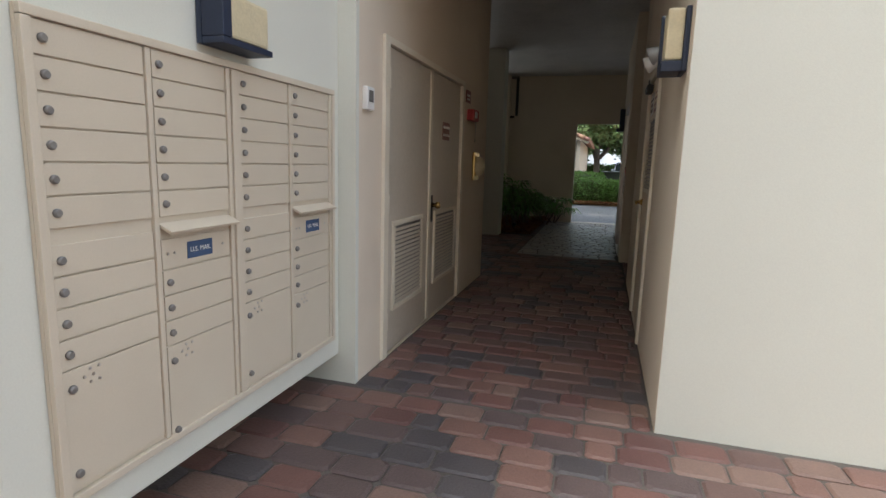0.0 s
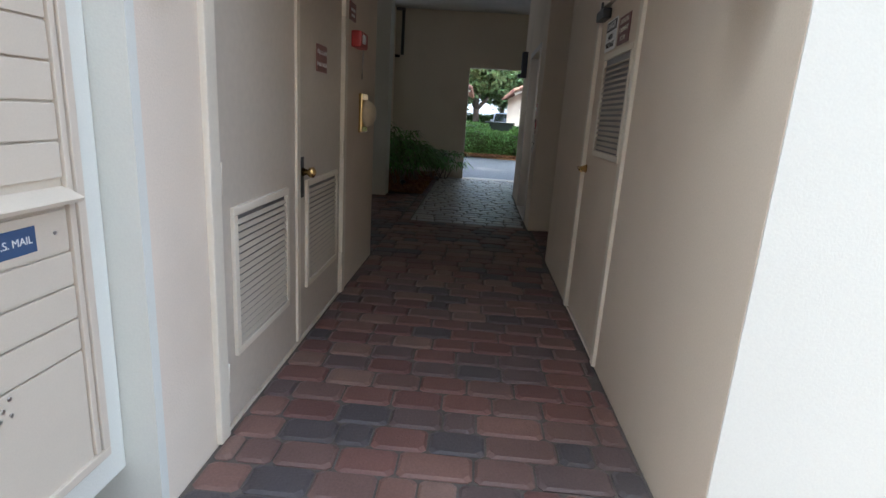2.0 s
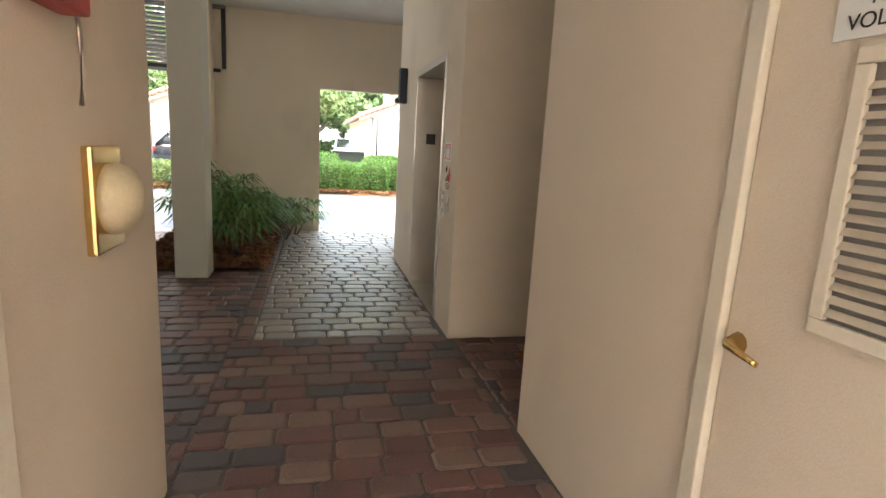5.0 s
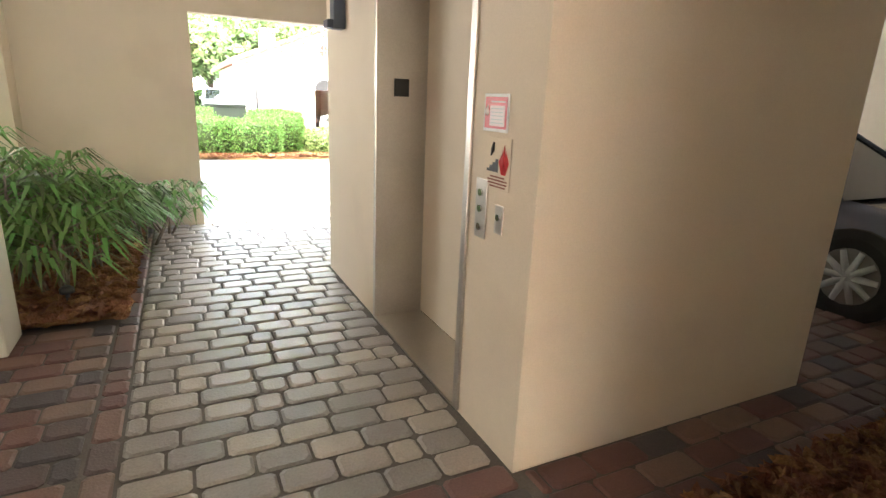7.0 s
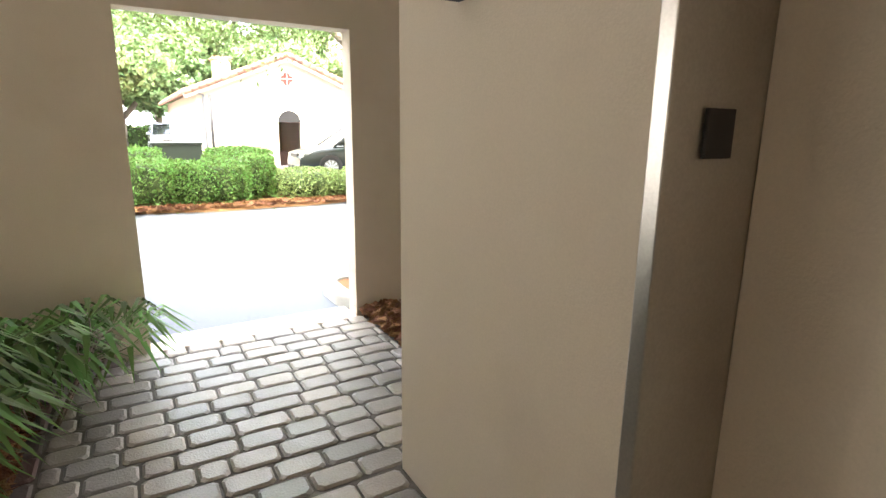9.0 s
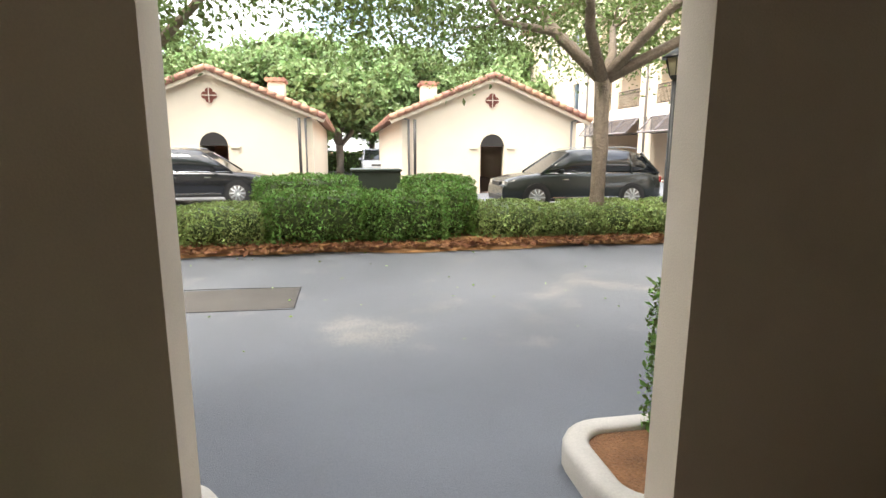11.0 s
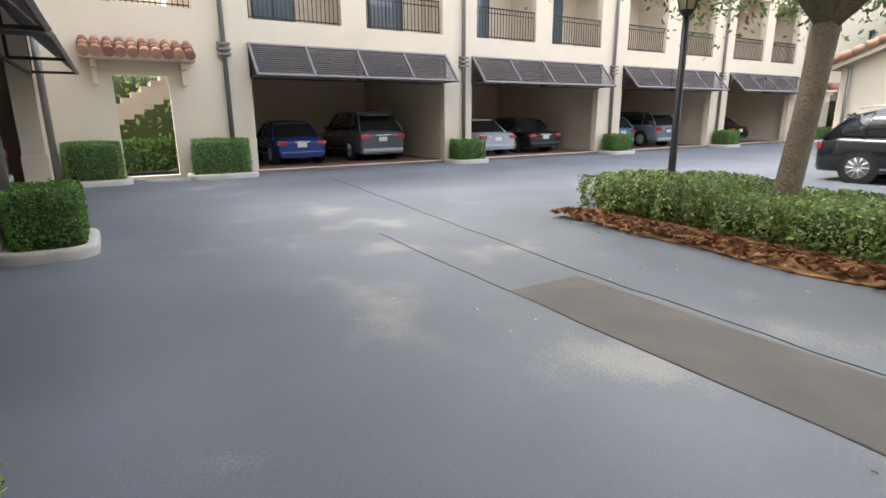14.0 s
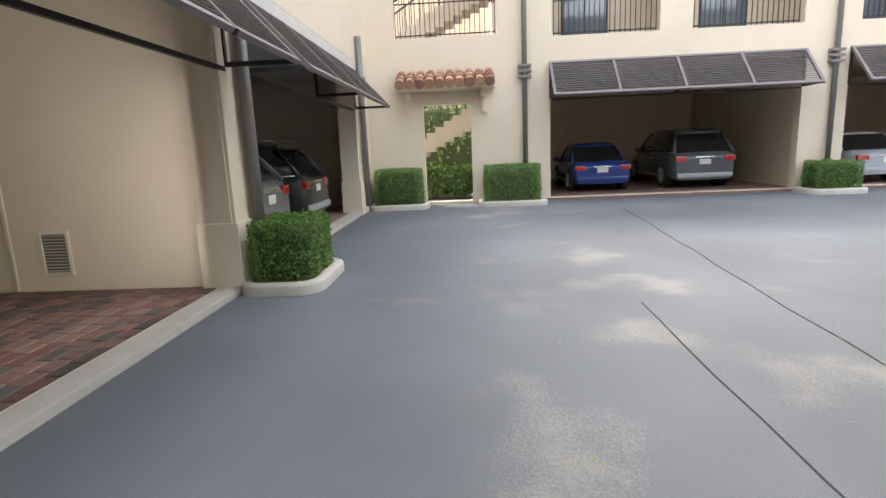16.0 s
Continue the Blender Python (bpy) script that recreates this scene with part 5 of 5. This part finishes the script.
def car(at, turn, label, color, L=4.7, W=1.86, H=1.7, kind="suv", group="parked cars", name="suv"):
    """A parked car; its nose points along +x."""
    ob = thing(name, at, label, "car", group, turn=turn)
    h, w = L / 2, W / 2
    belt = H * 0.60
    hood = belt - (0.02 if kind == "suv" else 0.06)
    nose = [(-h, belt * 0.80, 0.88), (-h + 0.10, belt * 0.98, 0.95), (-h + 0.5, belt + 0.02, 1), (-0.2 * L, belt, 1), (0.12 * L, belt, 1), (0.24 * L, hood, 0.99), (0.38 * L, hood - 0.07, 0.97), (h - 0.15, hood - 0.18, 0.92), (h, hood - 0.38, 0.82)]
    rings = []
    for x, zb, s in nose:
        half = [(0.86 * w * s, 0.24), (0.98 * w * s, 0.36), (w * s, 0.60), (0.985 * w * s, zb - 0.10), (0.93 * w * s, zb), (0.5 * w * s, zb + 0.025)]
        rings.append([(x, y, z) for y, z in half] + [(x, -y, z) for y, z in half[::-1]])
    body = part("body", loft(rings), paint(color), ob)
    if kind == "suv":
        top = [(-h + 0.10, -h + 0.62), (-0.30 * L, -0.29 * L), (-0.06 * L, -0.06 * L), (0.10 * L, 0.04 * L), (0.27 * L, 0.09 * L)]
        drop = (0.13, 0.03, 0.0, 0.02, 0.07)
    else:
        top = [(-h + 0.62, -h + 1.25), (-0.16 * L, -0.16 * L), (-0.02 * L, -0.02 * L), (0.07 * L, 0.04 * L), (0.25 * L, 0.08 * L)]
        drop = (0.08, 0.02, 0.0, 0.01, 0.07)
    gr, rf = [], []
    for i, (xb, xt) in enumerate(top):
        zt = H - drop[i] - 0.03
        gr.append([(xb, 0.91 * w, belt - 0.01), ((xb + xt) / 2, 0.85 * w, (belt + zt) / 2), (xt, 0.72 * w, zt), (xt, -0.72 * w, zt), ((xb + xt) / 2, -0.85 * w, (belt + zt) / 2), (xb, -0.91 * w, belt - 0.01)])
        rf.append([(xt, 0.735 * w, zt - 0.05), (xt, 0.64 * w, zt + 0.02), (xt, 0.3 * w, zt + 0.035), (xt, -0.3 * w, zt + 0.035), (xt, -0.64 * w, zt + 0.02), (xt, -0.735 * w, zt - 0.05)])
    part("glasshouse", loft(gr), M["carglass"], ob, "tinted glass")
    part("roof", loft(rf), paint(color), ob)
    if kind == "suv":
        part("roof_spoiler", box(-h + 0.42, -h + 0.70, -0.62 * w, 0.62 * w, H - 0.17, H - 0.125, 0.015), paint(color), ob)
    part("rear_wiper", tube(bmesh.new(), [(-h + 0.14, 0, belt + 0.05), (-h + 0.22, -0.3 * w, belt + 0.12)], 0.01, 5), M["black"], ob)
    part("badge_bar", box(-h - 0.02, -h + 0.05, -0.30 * w, 0.30 * w, belt * 0.84, belt * 0.88, 0.008), M["chrome"], ob)
    for s in (-1, 1):
        for x in (-0.06 * L, 0.15 * L):
            part("door_handle", box(x - 0.22, x - 0.04, s * w * 0.995 - 0.012, s * w * 0.995 + 0.018, belt - 0.19, belt - 0.16, 0.008), M["chrome"], ob)
        part("window_trim", tube(bmesh.new(), [(top[0][0] + 0.1, s * 0.925 * w, belt + 0.005), (top[4][0] - 0.05, s * 0.925 * w, belt + 0.005)], 0.012, 6), M["chrome"], ob)
    for s in (-1, 1):
        for xb, xt in (top[0], top[1], top[2], top[4]):
            part("pillar", tube(bmesh.new(), [(xb, s * 0.915 * w, belt - 0.02), (xt, s * 0.73 * w, H - 0.10)], [0.042, 0.03], 6), paint(color), ob)
        if kind == "suv":
            part("roof_rail", tube(bmesh.new(), [(-0.36 * L, s * 0.66 * w, H), (-0.3 * L, s * 0.66 * w, H + 0.05), (0.0, s * 0.66 * w, H + 0.05), (0.06 * L, s * 0.66 * w, H)], 0.017, 6), M["silver_lid"], ob)
        part("headlight", box(h - 0.32, h - 0.06, s * 0.70 * w - 0.16, s * 0.70 * w + 0.16, hood - 0.33, hood - 0.19, 0.03), M["headlight"], ob)
        part("taillight", box(-h - 0.012, -h + 0.26, s * 0.76 * w - 0.17, s * 0.76 * w + 0.15, belt * 0.74, belt * 0.90, 0.03), M["taillight"], ob, "red tail light")
        part("mirror", box(0.15 * L, 0.15 * L + 0.12, s * (w + 0.08) - 0.09, s * (w + 0.08) + 0.09, belt + 0.0, belt + 0.13, 0.03), paint(color), ob)
        part("sill", box(-0.28 * L, 0.26 * L, s * w * 0.97 - 0.04, s * w * 0.97 + 0.04, 0.25, 0.33, 0.02), M["black"], ob)
        part("chrome_strip", box(-0.3 * L, 0.2 * L, s * w * 0.99 - 0.008, s * w * 0.99 + 0.012, 0.345, 0.365), M["chrome"], ob)
        for x in (-0.30 * L, 0.30 * L):
            r = 0.36 if kind == "suv" else 0.32
            part("wheel_arch", tube(bmesh.new(), [(x, s * (w - 0.20), r), (x, s * (w + 0.008), r)], r + 0.055, 22), M["black"], ob)
            ty = part("wheel", tube(bmesh.new(), [(x, s * (w - 0.2), r), (x, s * (w - 0.03), r), (x, s * (w + 0.018), r)], [r, r, r * 0.93], 24), M["rubber"], ob, "black tyre")
            part("rim", tube(bmesh.new(), [(x, s * (w + 0.012), r), (x, s * (w + 0.022), r)], r * 0.70, 20), M["pipe"], ty)
            for k in range(10):
                a = 2 * math.pi * k / 10
                part("spoke", tube(bmesh.new(), [(x, s * (w + 0.026), r), (x + math.cos(a) * r * 0.66, s * (w + 0.026), r + math.sin(a) * r * 0.66)], [0.035, 0.024], 5), M["silver_lid"], ty)
    part("front_bumper", box(h - 0.10, h + 0.02, -0.72 * w, 0.72 * w, 0.27, 0.42, 0.04), M["black"], ob)
    part("grille", box(h - 0.13, h - 0.01, -0.42 * w, 0.42 * w, hood - 0.36, hood - 0.22, 0.02), M["darkmetal"], ob)
    part("rear_bumper", box(-h - 0.05, -h + 0.1, -0.86 * w, 0.86 * w, 0.30, 0.44, 0.04), M["silver_lid"] if kind == "suv" else paint(color), ob)
    part("licence_plate", box(-h - 0.022, -h - 0.006, -0.16, 0.16, belt * 0.66, belt * 0.66 + 0.15, 0.004), M["white"], ob, "pale licence plate")
    return ob


BLACK, BLUE, SILVER, GREY = (0.012, 0.013, 0.016), (0.02, 0.05, 0.24), (0.42, 0.45, 0.50), (0.10, 0.11, 0.12)
car((-4.05 + E, 28.2, ROAD), 0, "black sport utility vehicle parked before the garage house", BLACK, 4.8, 1.9, 1.72)
car((7.6 + E, 25.2, ROAD), 180, "black sport utility vehicle parked behind the shrub bed", (0.02, 0.026, 0.024), 4.9, 1.9, 1.74)
F = -16.32 + E
car((F - 3.1, 17.75, 0), 180, "blue convertible with a black soft top in a garage bay", BLUE, 3.85, 1.72, 1.42, "sedan", "", "convertible")
car((F - 3.4, 20.65, 0), 180, "dark grey sport utility vehicle in a garage bay", GREY, 4.6, 1.82, 1.73)
car((F - 3.0, 25.4, 0), 180, "silver sedan in a garage bay", SILVER, 4.8, 1.85, 1.45, "sedan", "", "sedan")
car((F - 3.3, 28.1, 0), 180, "black sedan in a garage bay", BLACK, 4.9, 1.85, 1.46, "sedan", "", "sedan")
car((F - 3.2, 33.2, 0), 180, "blue hatchback in a garage bay", (0.10, 0.22, 0.32), 4.2, 1.78, 1.55, "suv", "", "hatchback")
car((F - 3.0, 36.0, 0), 180, "grey sport utility vehicle in a garage bay", (0.16, 0.18, 0.22), 4.6, 1.85, 1.7)
car((F - 3.0, 42.3, 0), 180, "black sedan in a garage bay", BLACK, 4.6, 1.82, 1.45, "sedan", "", "sedan")
G = 17.9 + E
car((G + 3.2, 33.4, 0), 0, "grey sedan in the far garage bay", (0.20, 0.21, 0.26), 4.7, 1.84, 1.46, "sedan", "", "sedan")
car((G + 3.2, 26.5, 0), 0, "blue-grey sedan in the far garage bay", (0.16, 0.22, 0.32), 4.7, 1.84, 1.46, "sedan", "", "sedan")
car((-10.0 + E, 8.1, 0), -90, "grey minivan with tail lights toward the yard", (0.16, 0.16, 0.17), 5.0, 1.95, 1.78)
car((-12.9 + E, 8.2, 0), -90, "dark sport utility vehicle in the garage bay", (0.03, 0.03, 0.035), 4.7, 1.88, 1.75)
car((-2.55, 8.2, 0), -90, "dark green sport utility vehicle in the open bay", (0.01, 0.035, 0.035), 4.8, 1.88, 1.72)
car((6.0, 8.0, 0), -90, "grey sedan in the open bay beside the lift", (0.12, 0.13, 0.16), 4.7, 1.84, 1.46, "sedan", "", "sedan")
car((2.7 + E, 46.5, ROAD), -90, "pale pickup truck far behind the hedges", SILVER, 5.2, 1.95, 1.85)


# ---- pavers ----
def paver_mesh(w, d):
    """One tumbled paver with cut corners and worn edges, top face at z = 0: three rings of eight."""
    def ring(a, z):
        x, y = w / 2 - a, d / 2 - a
        k = min(0.026, 0.3 * min(w, d)) * (0.7 if a == 0 else 1)
        return [(-x + k, -y, z), (x - k, -y, z), (x, -y + k, z), (x, y - k, z), (x - k, y, z), (-x + k, y, z), (-x, y - k, z), (-x, -y + k, z)]
    return ring(0, -0.03) + ring(0, -0.009) + ring(0.012, 0.0)


PAVER_FACES = [(lv + i, lv + (i + 1) % 8, lv + 8 + (i + 1) % 8, lv + 8 + i) for lv in (0, 8) for i in range(8)] + [tuple(range(16, 24))]


def course(x0, x1, y0, y1, length, depth, joint, seed, along="x"):
    """Running-bond pavers over a rectangle: centre, length and depth of each."""
    rd = random.Random(seed)
    out = []
    n = max(1, round((y1 - y0) / depth))
    dd = (y1 - y0) / n
    for i in range(n):
        x = x0 - (length * rd.uniform(0.2, 0.8))
        while x < x1:
            w = length * rd.choice((1, 1, 1, 0.62, 1, 1.25))
            a, b = max(x, x0), min(x + w, x1)
            if b - a > 0.05:
                out.append(((a + b) / 2, y0 + (i + 0.5) * dd, b - a - joint, dd - joint, rd.uniform(-0.003, 0.003)))
            x += w
    if along == "y":
        out = [(q[1], q[0], q[3], q[2], q[4]) for q in out]
    return out


def pave(name, pieces, material, label):
    v, f = [], []
    for x, y, w, d, dz in pieces:
        k = len(v)
        v += [(x + p[0], y + p[1], p[2] + dz) for p in paver_mesh(w, d)]
        f += [tuple(k + i for i in q) for q in PAVER_FACES]
    me = bpy.data.meshes.new(name)
    me.from_pydata(v, [], f)
    me.materials.append(material)
    return tagged(new(name, me), label, "paving", "", "stuff")


near = course(0.01, 1.69, 0.86, 6.1, 0.24, 0.165, 0.009, 1)
pave("courtyard_paving", course(-0.5, 6.0, -4.0, 0.83, 0.24, 0.165, 0.009, 2) + course(-6.0, -0.5, -4.0, -0.52, 0.24, 0.165, 0.009, 12), M["red_brick"], "red and charcoal tumbled brick pavers")
pave("lobby_paving_red", course(-1.4, 0.02, 4.4, 8.3, 0.24, 0.165, 0.009, 3) + course(1.70, 9.9, 4.61, 6.02, 0.24, 0.165, 0.009, 5)
     + course(3.64, 9.9, 6.03, 11.17, 0.24, 0.165, 0.009, 9), M["red_brick"], "brown-red tumbled brick pavers")
pave("lobby_paving_grey", course(0.16, 1.64, 6.11, 9.1, 0.235, 0.16, 0.014, 6) + course(0.16, 2.3, 9.11, 11.17, 0.235, 0.16, 0.014, 7), M["grey_brick"], "worn grey cobble pavers with open joints")
pave("lobby_border", course(6.11, 11.17, 0.03, 0.155, 0.225, 0.125, 0.008, 8, "y"), M["red_brick"], "border course of charcoal pavers")
pave("garage_paving", course(-7.1, -1.41, 4.36, 10.86, 0.24, 0.165, 0.009, 10), M["red_brick"], "brown-red brick pavers of the garage bay")
walk_floor = tagged(new("corridor_paving"), "red and charcoal tumbled brick pavers of the corridor", "paving", "", "structure")
cache = {}
for x, y, w, d, dz in near:
    key = (round(w, 2), round(d, 3))
    if key not in cache:
        me = bpy.data.meshes.new("brick")
        me.from_pydata(paver_mesh(*key), [], PAVER_FACES)
        me.materials.append(M["red_brick"])
        cache[key] = me
    o = new("brick", cache[key])
    o.parent = walk_floor
    o.matrix_basis = pose(x, y, dz)
